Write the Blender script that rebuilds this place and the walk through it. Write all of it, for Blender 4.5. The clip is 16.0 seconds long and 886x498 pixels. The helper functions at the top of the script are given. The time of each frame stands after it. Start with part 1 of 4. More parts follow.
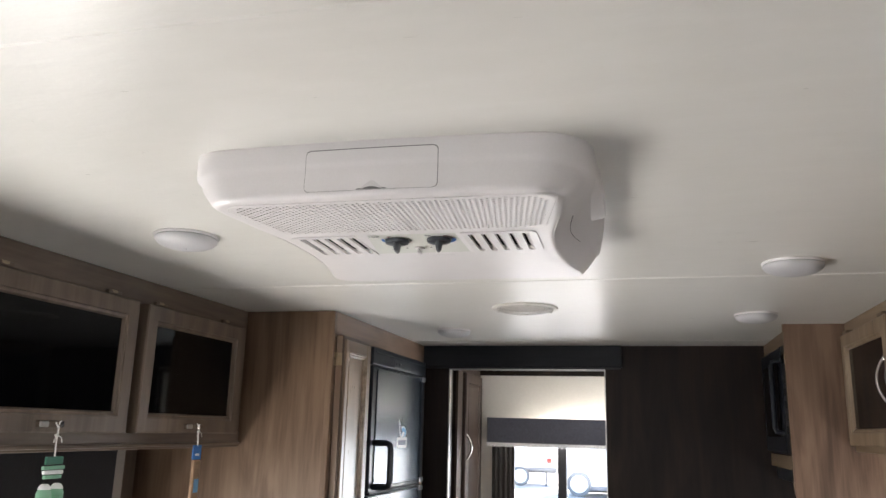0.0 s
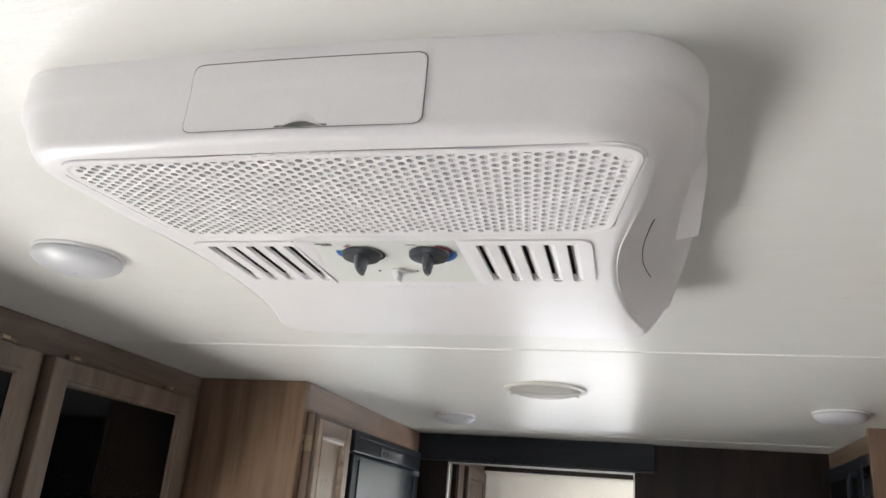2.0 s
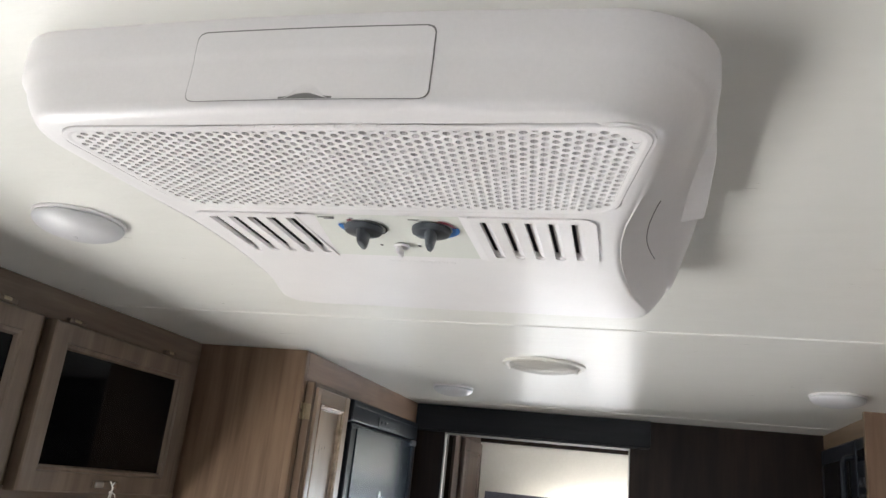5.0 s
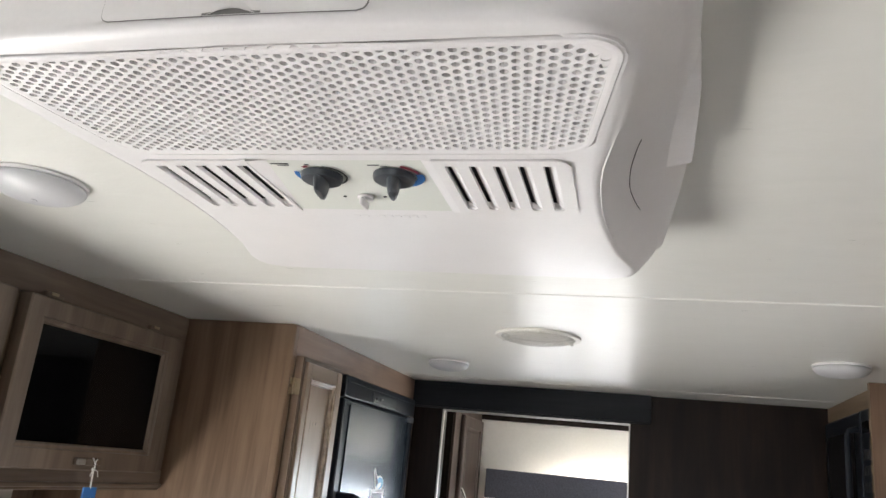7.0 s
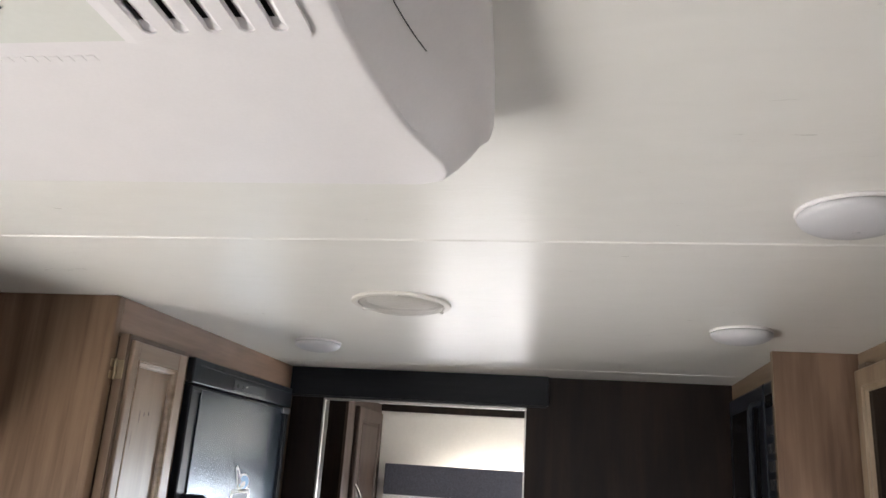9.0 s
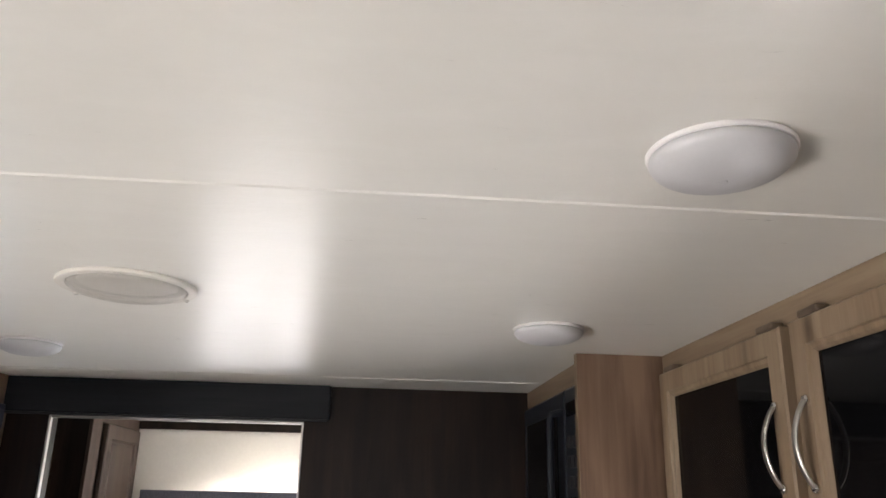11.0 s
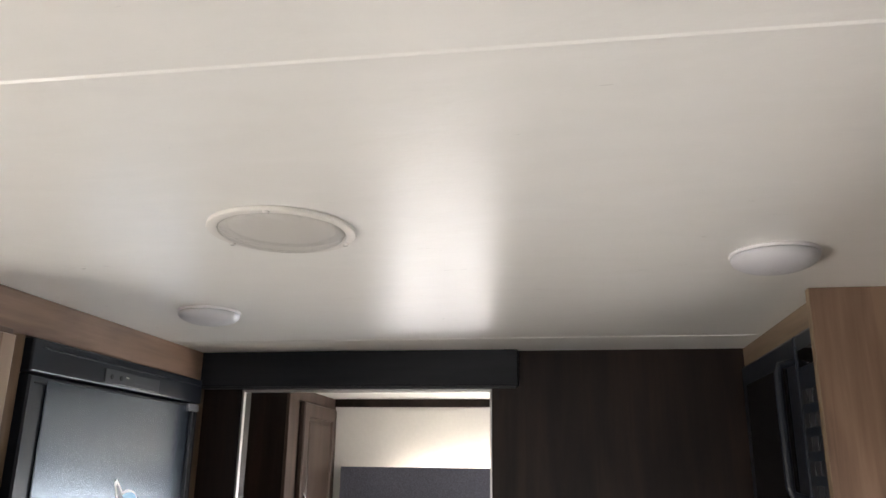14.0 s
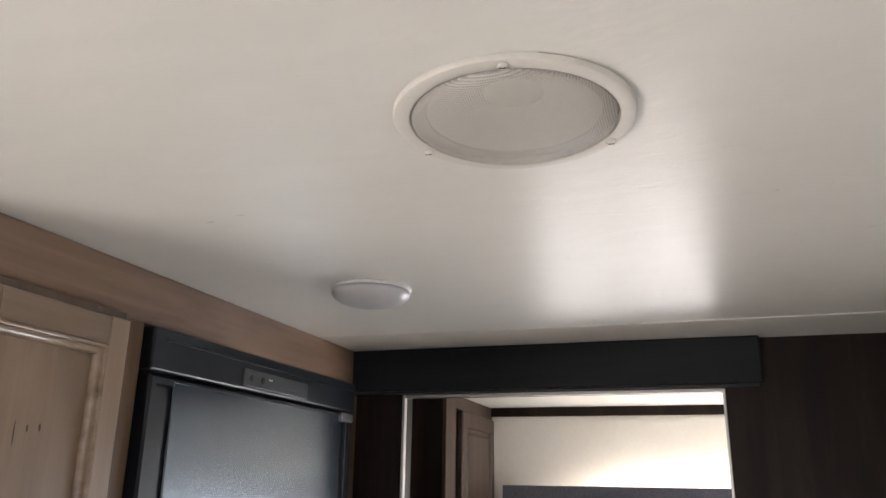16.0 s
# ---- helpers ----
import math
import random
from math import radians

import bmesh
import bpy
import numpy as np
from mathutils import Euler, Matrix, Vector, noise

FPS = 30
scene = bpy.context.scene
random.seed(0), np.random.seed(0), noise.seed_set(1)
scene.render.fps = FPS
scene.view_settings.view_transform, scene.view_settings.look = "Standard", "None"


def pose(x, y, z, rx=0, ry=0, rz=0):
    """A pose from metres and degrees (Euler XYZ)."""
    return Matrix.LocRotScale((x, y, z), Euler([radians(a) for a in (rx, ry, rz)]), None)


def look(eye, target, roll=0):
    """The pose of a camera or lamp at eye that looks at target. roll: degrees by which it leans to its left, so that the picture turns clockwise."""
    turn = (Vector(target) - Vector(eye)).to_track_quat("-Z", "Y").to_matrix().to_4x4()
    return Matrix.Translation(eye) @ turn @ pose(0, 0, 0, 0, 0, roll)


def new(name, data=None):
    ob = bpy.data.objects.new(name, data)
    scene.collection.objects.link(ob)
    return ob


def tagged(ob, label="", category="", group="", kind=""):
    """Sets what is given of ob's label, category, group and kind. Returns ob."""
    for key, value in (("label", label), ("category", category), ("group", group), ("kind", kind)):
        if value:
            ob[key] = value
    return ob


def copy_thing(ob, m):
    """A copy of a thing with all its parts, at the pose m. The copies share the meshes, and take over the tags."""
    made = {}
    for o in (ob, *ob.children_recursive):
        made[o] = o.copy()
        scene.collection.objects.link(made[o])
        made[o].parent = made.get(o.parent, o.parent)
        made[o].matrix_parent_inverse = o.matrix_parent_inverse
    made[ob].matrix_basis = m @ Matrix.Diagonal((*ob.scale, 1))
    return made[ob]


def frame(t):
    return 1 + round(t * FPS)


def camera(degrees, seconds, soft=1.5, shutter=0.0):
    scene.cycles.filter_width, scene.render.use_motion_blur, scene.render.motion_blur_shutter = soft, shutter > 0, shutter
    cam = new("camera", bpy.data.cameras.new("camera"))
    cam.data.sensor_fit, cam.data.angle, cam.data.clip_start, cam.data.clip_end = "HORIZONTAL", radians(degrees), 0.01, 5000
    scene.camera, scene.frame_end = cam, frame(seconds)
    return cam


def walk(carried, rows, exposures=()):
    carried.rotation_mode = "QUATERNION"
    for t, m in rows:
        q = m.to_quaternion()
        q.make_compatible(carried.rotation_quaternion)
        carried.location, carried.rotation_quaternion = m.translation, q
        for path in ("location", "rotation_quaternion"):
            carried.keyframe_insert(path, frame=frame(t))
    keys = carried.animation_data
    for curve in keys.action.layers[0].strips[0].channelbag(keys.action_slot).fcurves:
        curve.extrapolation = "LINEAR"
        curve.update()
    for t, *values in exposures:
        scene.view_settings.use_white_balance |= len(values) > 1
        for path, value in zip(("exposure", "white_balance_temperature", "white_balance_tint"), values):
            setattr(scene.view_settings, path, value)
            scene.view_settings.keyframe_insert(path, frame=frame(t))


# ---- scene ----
cam = camera(60.0, 16.0, soft=1.5)
PATH = [
    (0, (0.086, 0.027, 1.647), (-0.414, 1.909, 2.104), 1.5),
    (0.5, (0.048, 0.21, 1.654), (-0.446, 2.073, 2.19), 1.2),
    (1, (-0.015, 0.374, 1.665), (-0.583, 2.189, 2.283), 3.0),
    (1.5, (-0.021, 0.444, 1.679), (-0.56, 2.265, 2.308), 3.8),
    (2, (-0.01, 0.469, 1.693), (-0.533, 2.28, 2.362), 4.7),
    (2.5, (-0.004, 0.466, 1.699), (-0.519, 2.27, 2.391), 5.0),
    (3, (-0.002, 0.469, 1.702), (-0.507, 2.277, 2.391), 5.4),
    (3.5, (-0.008, 0.475, 1.7), (-0.521, 2.29, 2.364), 5.7),
    (4, (-0.012, 0.47, 1.703), (-0.529, 2.291, 2.346), 6.1),
    (6.5, (-0.009, 0.504, 1.691), (-0.543, 2.351, 2.24), 6.1),
    (7, (0.008, 0.54, 1.692), (-0.534, 2.385, 2.242), 5.8),
    (7.5, (0.041, 0.611, 1.694), (-0.513, 2.448, 2.258), 5.5),
    (8, (0.078, 0.671, 1.688), (-0.539, 2.492, 2.241), 4.9),
    (8.5, (0.089, 0.732, 1.686), (-0.51, 2.564, 2.221), 4.1),
    (9, (0.091, 0.834, 1.69), (-0.266, 2.72, 2.25), 3.8),
    (9.5, (0.091, 0.938, 1.71), (0.018, 2.849, 2.296), 3.3),
    (10, (0.081, 1.013, 1.721), (0.225, 2.917, 2.316), 2.0),
    (12.5, (0.158, 1.261, 1.719), (0.296, 3.15, 2.36), -0.1),
    (13, (0.159, 1.279, 1.713), (0.157, 3.172, 2.358), 0.0),
    (13.5, (0.139, 1.307, 1.704), (-0.017, 3.205, 2.314), 0.4),
    (14, (0.11, 1.33, 1.695), (-0.194, 3.224, 2.258), 0.8),
    (14.5, (0.084, 1.347, 1.695), (-0.363, 3.226, 2.216), 0.8),
    (15, (0.037, 1.425, 1.686), (-0.512, 3.283, 2.18), 0.6),
    (15.5, (-0.056, 1.576, 1.703), (-0.639, 3.409, 2.25), 0.5),
    (16, (-0.129, 1.7, 1.718), (-0.726, 3.516, 2.305), 0.9),
]
walk(cam, [(t, look(eye, target, roll)) for t, eye, target, roll in PATH], exposures=[
    (0.0, 2.65, 6500, 11), (0.5, 2.9, 6450, 10), (1.0, 2.85, 6400, 9.5), (2.5, 2.8, 6280, 8.5), (4.0, 2.8, 6280, 8.2), (6.5, 2.83, 6400, 8.5), (8.0, 2.93, 6400, 8.8), (9.0, 2.88, 6500, 11.5), (12.5, 3.03, 6680, 12.8), (14.2, 2.97, 6720, 12.4), (15.2, 2.93, 6740, 13), (16.0, 2.80, 6800, 14)])

# ---- world, sun and window light ----
world = bpy.data.worlds.new("sky")
scene.world = world
world.use_nodes = True
SUN_EL, SUN_AZ = radians(52), radians(20)
sky = world.node_tree.nodes.new("ShaderNodeTexSky")
sky.sky_type, sky.sun_disc = "NISHITA", False
sky.sun_elevation, sky.sun_rotation = SUN_EL, SUN_AZ
world.node_tree.links.new(sky.outputs[0], world.node_tree.nodes["Background"].inputs[0])
world.node_tree.nodes["Background"].inputs[1].default_value = 0.15

sun = new("sun", bpy.data.lights.new("sun", "SUN"))
sun.data.energy, sun.data.angle, sun.data.color = 5.0, radians(0.5), (1.0, 0.95, 0.88)
sun.matrix_world = look((10 * math.sin(SUN_AZ) * math.cos(SUN_EL), 10 * math.cos(SUN_AZ) * math.cos(SUN_EL), 10 * math.sin(SUN_EL)), (0, 0, 0))


def window_light(name, at, to, width, height, watts, colour):
    """An area lamp set in a wall opening, in place of sky light."""
    lamp = bpy.data.lights.new(name, "AREA")
    lamp.shape, lamp.size, lamp.size_y, lamp.energy, lamp.color = "RECTANGLE", width, height, watts, colour
    ob = new(name, lamp)
    ob.matrix_world = look(at, to)
    return ob


window_light("dinette_window_light", (-1.47, 0.97, 0.96), (0, 0.97, 0.96), 1.72, 0.54, 4.15, (1.0, 0.965, 0.905))
# added weak fill from an unseen opening in the rear wall
window_light("rear_fill_light", (-0.2, -1.76, 1.25), (-0.2, 0, 1.25), 1.5, 0.66, 0.2, (0.92, 0.95, 1.0))
# added cool fill; its opening below the kitchen cabinets is unseen
window_light("kitchen_fill_light", (0.975, 2.17, 1.20), (0, 2.17, 1.20), 0.8, 0.36, 0.20, (0.85, 0.92, 1.0))
# added fill that brightens the bedroom walls, through an unseen side opening
window_light("bedroom_side_fill_light", (0.975, 3.95, 1.30), (0, 3.95, 1.30), 0.6, 0.5, 1.1, (1.0, 0.965, 0.93))
window_light("bedroom_window_light", (-0.03, 4.598, 1.635), (-0.03, 4.0, 1.66), 0.86, 0.09, 1.15, (1.0, 0.96, 0.90))
# bluish lamp added in the window's unseen half, for the fridge door's reflection
window_light("fridge_reflection_light", (0.40, 4.60, 1.265), (0.40, 4.0, 1.265), 0.66, 0.56, 1.7, (0.76, 0.89, 1.0))

# ---- materials ----
def material(name):
    m = bpy.data.materials.new(name)
    m.use_nodes = True
    nt = m.node_tree
    return m, nt, nt.nodes["Principled BSDF"]


def node(nt, kind, **inputs):
    n = nt.nodes.new(kind)
    for key, value in inputs.items():
        n.inputs[key.replace("_", " ")].default_value = value
    return n


def coords(nt, scale, shuffle=True):
    """Object coordinates at a scale, moved by a chance amount for each object."""
    tc = nt.nodes.new("ShaderNodeTexCoord")
    mp = nt.nodes.new("ShaderNodeMapping")
    mp.inputs["Scale"].default_value = scale
    nt.links.new(tc.outputs["Object"], mp.inputs["Vector"])
    if shuffle:
        info = nt.nodes.new("ShaderNodeObjectInfo")
        mul = nt.nodes.new("ShaderNodeMath")
        mul.operation = "MULTIPLY"
        mul.inputs[1].default_value = 17.0
        nt.links.new(info.outputs["Random"], mul.inputs[0])
        nt.links.new(mul.outputs[0], mp.inputs["Location"])
    return mp.outputs[0]


def ramp(nt, fac, stops):
    r = nt.nodes.new("ShaderNodeValToRGB")
    while len(r.color_ramp.elements) < len(stops):
        r.color_ramp.elements.new(0.5)
    for e, (at, c) in zip(r.color_ramp.elements, stops):
        e.position, e.color = at, (*c, 1)
    nt.links.new(fac, r.inputs[0])
    return r.outputs[0]


def bump(nt, bsdf, height, strength, distance):
    b = node(nt, "ShaderNodeBump", Strength=strength, Distance=distance)
    nt.links.new(height, b.inputs["Height"])
    nt.links.new(b.outputs[0], bsdf.inputs["Normal"])


def plain(name, colour, rough=0.5, metal=0.0, vary=0.06, size=60.0, relief=0.0, spec=0.5, coat=0.0):
    """A painted, moulded or metal surface with faint mottling and relief."""
    m, nt, b = material(name)
    v = coords(nt, (1, 1, 1))
    n1 = node(nt, "ShaderNodeTexNoise", Scale=size, Detail=4.0)
    n2 = node(nt, "ShaderNodeTexNoise", Scale=size * 0.08, Detail=2.0)
    nt.links.new(v, n1.inputs["Vector"]), nt.links.new(v, n2.inputs["Vector"])
    add = nt.nodes.new("ShaderNodeMath")
    add.operation = "ADD"
    nt.links.new(n1.outputs["Fac"], add.inputs[0]), nt.links.new(n2.outputs["Fac"], add.inputs[1])
    half = nt.nodes.new("ShaderNodeMath")
    half.operation = "MULTIPLY"
    half.inputs[1].default_value = 0.5
    nt.links.new(add.outputs[0], half.inputs[0])
    lo, hi = [max(0, c * (1 - vary)) for c in colour], [min(1, c * (1 + vary)) for c in colour]
    nt.links.new(ramp(nt, half.outputs[0], [(0.35, lo), (0.65, hi)]), b.inputs["Base Color"])
    b.inputs["Metallic"].default_value = metal
    b.inputs["Specular IOR Level"].default_value = spec
    b.inputs["Coat Weight"].default_value = coat
    rr = nt.nodes.new("ShaderNodeMapRange")
    rr.inputs["To Min"].default_value, rr.inputs["To Max"].default_value = max(0.02, rough * 0.88), min(1, rough * 1.12)
    nt.links.new(half.outputs[0], rr.inputs["Value"])
    nt.links.new(rr.outputs[0], b.inputs["Roughness"])
    if relief:
        bump(nt, b, n1.outputs["Fac"], 0.5, relief)
    return m


def wood(name, dark, mid, light, grain="z", rough=0.42, knots=True, spec=0.35, relief=0.0006):
    """A printed wood laminate; grain names the axis along which the figure runs."""
    m, nt, b = material(name)
    b.inputs["Specular IOR Level"].default_value = spec
    fine, broad = [9.0, 9.0, 9.0], [5.0, 5.0, 5.0]
    k = "xyz".index(grain)
    fine[k], broad[k] = 0.5, 0.8
    vf, vb = coords(nt, fine), coords(nt, broad)
    n1 = node(nt, "ShaderNodeTexNoise", Scale=9.0, Detail=6.0, Roughness=0.65, Distortion=0.3)
    n2 = node(nt, "ShaderNodeTexNoise", Scale=2.2, Detail=3.0, Roughness=0.5, Distortion=0.9)
    n3 = node(nt, "ShaderNodeTexNoise", Scale=1.1, Detail=2.0, Roughness=0.5)
    nt.links.new(vf, n1.inputs["Vector"]), nt.links.new(vb, n2.inputs["Vector"]), nt.links.new(vb, n3.inputs["Vector"])
    mix = nt.nodes.new("ShaderNodeMix")
    mix.inputs["Factor"].default_value = 0.3
    nt.links.new(n2.outputs["Fac"], mix.inputs["A"]), nt.links.new(n1.outputs["Fac"], mix.inputs["B"])
    col = ramp(nt, mix.outputs["Result"], [(0.36, dark), (0.50, mid), (0.63, light)])
    if knots:
        vk = coords(nt, [3.0 if a != k else 1.1 for a in range(3)])
        vo = node(nt, "ShaderNodeTexVoronoi", Scale=2.6)
        nt.links.new(vk, vo.inputs["Vector"])
        kn = ramp(nt, vo.outputs["Distance"], [(0.02, (1, 1, 1)), (0.11, (0, 0, 0))])
        mk = nt.nodes.new("ShaderNodeMix")
        mk.data_type = "RGBA"
        nt.links.new(kn, mk.inputs["Factor"])
        nt.links.new(col, mk.inputs["A"])
        mk.inputs["B"].default_value = (*[c * 0.55 for c in dark], 1)
        col = mk.outputs["Result"]
    nt.links.new(col, b.inputs["Base Color"])
    rr = nt.nodes.new("ShaderNodeMapRange")
    rr.inputs["To Min"].default_value, rr.inputs["To Max"].default_value = rough - 0.08, rough + 0.1
    nt.links.new(n1.outputs["Fac"], rr.inputs["Value"])
    nt.links.new(rr.outputs[0], b.inputs["Roughness"])
    bump(nt, b, n1.outputs["Fac"], 0.25, relief)
    return m


def ceiling_board():
    """White vinyl-faced board with a faint woven emboss and a satin sheen."""
    m, nt, b = material("ceiling_board")
    v1, v2, v3 = coords(nt, (80, 140, 60), False), coords(nt, (2.1, 1.6, 2), False), coords(nt, (9, 24, 9), False)
    n1 = node(nt, "ShaderNodeTexNoise", Scale=1.0, Detail=4.0, Roughness=0.6)
    n2 = node(nt, "ShaderNodeTexNoise", Scale=1.0, Detail=3.0)
    n3 = node(nt, "ShaderNodeTexNoise", Scale=1.0, Detail=3.0, Distortion=0.6)
    for v, n in ((v1, n1), (v2, n2), (v3, n3)):
        nt.links.new(v, n.inputs["Vector"])
    mix = nt.nodes.new("ShaderNodeMix")
    mix.inputs["Factor"].default_value = 0.5
    nt.links.new(n2.outputs["Fac"], mix.inputs["A"]), nt.links.new(n3.outputs["Fac"], mix.inputs["B"])
    nt.links.new(ramp(nt, mix.outputs["Result"], [(0.3, (0.745, 0.735, 0.692)), (0.7, (0.80, 0.79, 0.75))]), b.inputs["Base Color"])
    rr = nt.nodes.new("ShaderNodeMapRange")
    rr.inputs["To Min"].default_value, rr.inputs["To Max"].default_value = 0.17, 0.48
    n4 = node(nt, "ShaderNodeTexNoise", Scale=1.0, Detail=5.0, Roughness=0.65, Distortion=0.4)
    nt.links.new(coords(nt, (26, 150, 60), False), n4.inputs["Vector"])
    fibre = nt.nodes.new("ShaderNodeMix")
    fibre.inputs["Factor"].default_value = 0.6
    nt.links.new(n3.outputs["Fac"], fibre.inputs["A"]), nt.links.new(n4.outputs["Fac"], fibre.inputs["B"])
    nt.links.new(fibre.outputs["Result"], rr.inputs["Value"])
    nt.links.new(rr.outputs[0], b.inputs["Roughness"])
    b.inputs["Specular IOR Level"].default_value = 0.6
    two = nt.nodes.new("ShaderNodeMath")
    two.operation = "ADD"
    broad = nt.nodes.new("ShaderNodeMath")
    broad.operation = "MULTIPLY"
    broad.inputs[1].default_value = 3.0
    nt.links.new(n3.outputs["Fac"], broad.inputs[0])
    nt.links.new(n1.outputs["Fac"], two.inputs[0]), nt.links.new(broad.outputs[0], two.inputs[1])
    bump(nt, b, two.outputs[0], 0.4, 0.0009)
    return m


def fabric(name, colour):
    m, nt, b = material(name)
    v = coords(nt, (420, 420, 420))
    w1 = node(nt, "ShaderNodeTexNoise", Scale=0.6, Detail=3.0)
    nt.links.new(v, w1.inputs["Vector"])
    nt.links.new(ramp(nt, w1.outputs["Fac"], [(0.3, [c * 0.7 for c in colour]), (0.7, [c * 1.3 for c in colour])]), b.inputs["Base Color"])
    b.inputs["Roughness"].default_value = 0.9
    b.inputs["Sheen Weight"].default_value = 0.3
    bump(nt, b, w1.outputs["Fac"], 0.5, 0.001)
    return m


def glass(name, tint=(1, 1, 1)):
    m, nt, b = material(name)
    b.inputs["Base Color"].default_value = (*tint, 1)
    b.inputs["Transmission Weight"].default_value = 1.0
    b.inputs["Roughness"].default_value = 0.0
    b.inputs["IOR"].default_value = 1.45
    return m


CEILING = ceiling_board()
WHITE_PLASTIC = plain("white_plastic", (0.79, 0.768, 0.769), 0.33, vary=0.02, size=300, relief=0.00012)
LENS_PLASTIC = plain("lens_plastic", (0.53, 0.53, 0.545), 0.34, vary=0.02, size=200)
SPEAKER_PLASTIC = plain("speaker_plastic", (0.70, 0.675, 0.625), 0.42, vary=0.03, size=200)
CONTROL_PLASTIC = plain("control_plastic", (0.70, 0.71, 0.66), 0.4, vary=0.02, size=200)
KNOB_GREY = plain("knob_grey", (0.045, 0.052, 0.062), 0.38, vary=0.1, size=200)
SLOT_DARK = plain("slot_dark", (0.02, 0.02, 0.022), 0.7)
FILTER_GREY = plain("filter_grey", (0.11, 0.108, 0.106), 0.9, vary=0.2, size=500)
GAP_GREY = plain("gap_grey", (0.22, 0.215, 0.21), 0.8)
RED = plain("red_print", (0.22, 0.022, 0.04), 0.5)
BLUE = plain("blue_print", (0.04, 0.18, 0.50), 0.5)
WOOD_V = wood("wood_vertical", (0.080, 0.047, 0.027), (0.140, 0.087, 0.053), (0.195, 0.126, 0.079), "z")
WOOD_H = wood("wood_lengthwise", (0.115, 0.069, 0.045), (0.190, 0.120, 0.081), (0.25, 0.165, 0.114), "y")
TAUPE_V = wood("taupe_wood_upright", (0.088, 0.062, 0.044), (0.141, 0.102, 0.074), (0.190, 0.141, 0.105), "z", knots=False)
TAUPE_H = wood("taupe_wood_level", (0.088, 0.062, 0.044), (0.141, 0.102, 0.074), (0.190, 0.141, 0.105), "y", knots=False)
WARDROBE_WOOD = wood("wardrobe_wood", (0.030, 0.018, 0.013), (0.048, 0.030, 0.022), (0.068, 0.044, 0.033), "z", knots=False)
DIVIDER_WOOD = wood("divider_wood", (0.078, 0.046, 0.030), (0.150, 0.092, 0.060), (0.215, 0.138, 0.091), "z")
MAPLE_V = wood("maple_upright", (0.125, 0.080, 0.047), (0.210, 0.150, 0.097), (0.275, 0.208, 0.140), "z")
MAPLE_H = wood("maple_level", (0.125, 0.080, 0.047), (0.210, 0.150, 0.097), (0.275, 0.208, 0.140), "y")
ESPRESSO = wood("espresso_panel", (0.0080, 0.0054, 0.0045), (0.0145, 0.0094, 0.0075), (0.0240, 0.0148, 0.0112), "z", rough=0.4, knots=False, spec=0.14)
CHARCOAL = wood("charcoal_box", (0.0084, 0.009, 0.0108), (0.012, 0.0132, 0.0156), (0.0168, 0.018, 0.0204), "x", rough=0.4, knots=False, spec=0.16)
BLACK_GLASS = plain("black_glass", (0.003, 0.003, 0.0035), 0.05, vary=0.1, spec=0.14)
FRIDGE_BLACK = plain("fridge_black", (0.010, 0.0125, 0.018), 0.32, vary=0.1, size=120, spec=0.3)
FRIDGE_SHEEN = plain("fridge_panel_black", (0.009, 0.013, 0.022), 0.24, vary=0.15, size=60, relief=0.00030, spec=1.0)
FRIDGE_SHEEN.node_tree.nodes["Principled BSDF"].inputs["Specular Tint"].default_value = (0.72, 0.86, 1.0, 1)
FRIDGE_SHEEN.node_tree.nodes["Principled BSDF"].inputs["IOR"].default_value = 1.6
CHROME = plain("chrome", (0.75, 0.74, 0.72), 0.18, metal=1.0, vary=0.03)
NICKEL = plain("brushed_nickel", (0.48, 0.455, 0.42), 0.36, metal=1.0, vary=0.05)
BRASS = plain("dull_brass", (0.38, 0.31, 0.21), 0.38, metal=1.0, vary=0.08)
BRONZE = plain("dark_bronze", (0.16, 0.118, 0.085), 0.5, metal=0.4, vary=0.1)
SCREW = plain("dull_screw", (0.70, 0.68, 0.64), 0.4, metal=0.3)
ALU = plain("satin_aluminium", (0.50, 0.48, 0.46), 0.35, metal=1.0, vary=0.04)
WALL_CREAM = plain("cream_wallboard", (0.76, 0.73, 0.68), 0.6, vary=0.03, size=90, relief=0.0004)
WALL_PLAIN = plain("beige_wallboard", (0.42, 0.39, 0.35), 0.6, vary=0.04, size=90, relief=0.0004)
WALL_KITCHEN = plain("grey_brown_wallboard", (0.17, 0.155, 0.14), 0.6, vary=0.05, size=90, relief=0.0004)
FLOOR_VINYL = wood("vinyl_floor", (0.075, 0.058, 0.045), (0.12, 0.095, 0.076), (0.165, 0.135, 0.11), "y", rough=0.45)
VALANCE = fabric("slate_fabric", (0.080, 0.082, 0.108))
CURTAIN = fabric("grey_brown_fabric", (0.04, 0.034, 0.031))
FRINGE = fabric("white_fringe", (0.88, 0.88, 0.88))
LINING = fabric("pale_lining", (0.75, 0.73, 0.70))
PANE = glass("clear_pane")
WHITE_STICKER = plain("white_sticker", (0.82, 0.82, 0.82), 0.35, vary=0.02)
BLUE_STICKER = plain("blue_sticker", (0.16, 0.38, 0.62), 0.35)
NAVY_STICKER = plain("navy_sticker", (0.05, 0.06, 0.11), 0.35)
STRING = fabric("white_string", (0.62, 0.60, 0.56))
GREEN_PALE = plain("pale_green_card", (0.20, 0.42, 0.28), 0.5)
GREEN_DEEP = plain("deep_green_card", (0.03, 0.14, 0.09), 0.5)
PACK_BROWN = plain("brown_pack", (0.30, 0.19, 0.11), 0.45, vary=0.3, size=40)
GRAVEL = plain("pale_gravel", (0.55, 0.53, 0.50), 0.9, vary=0.25, size=30, relief=0.01)
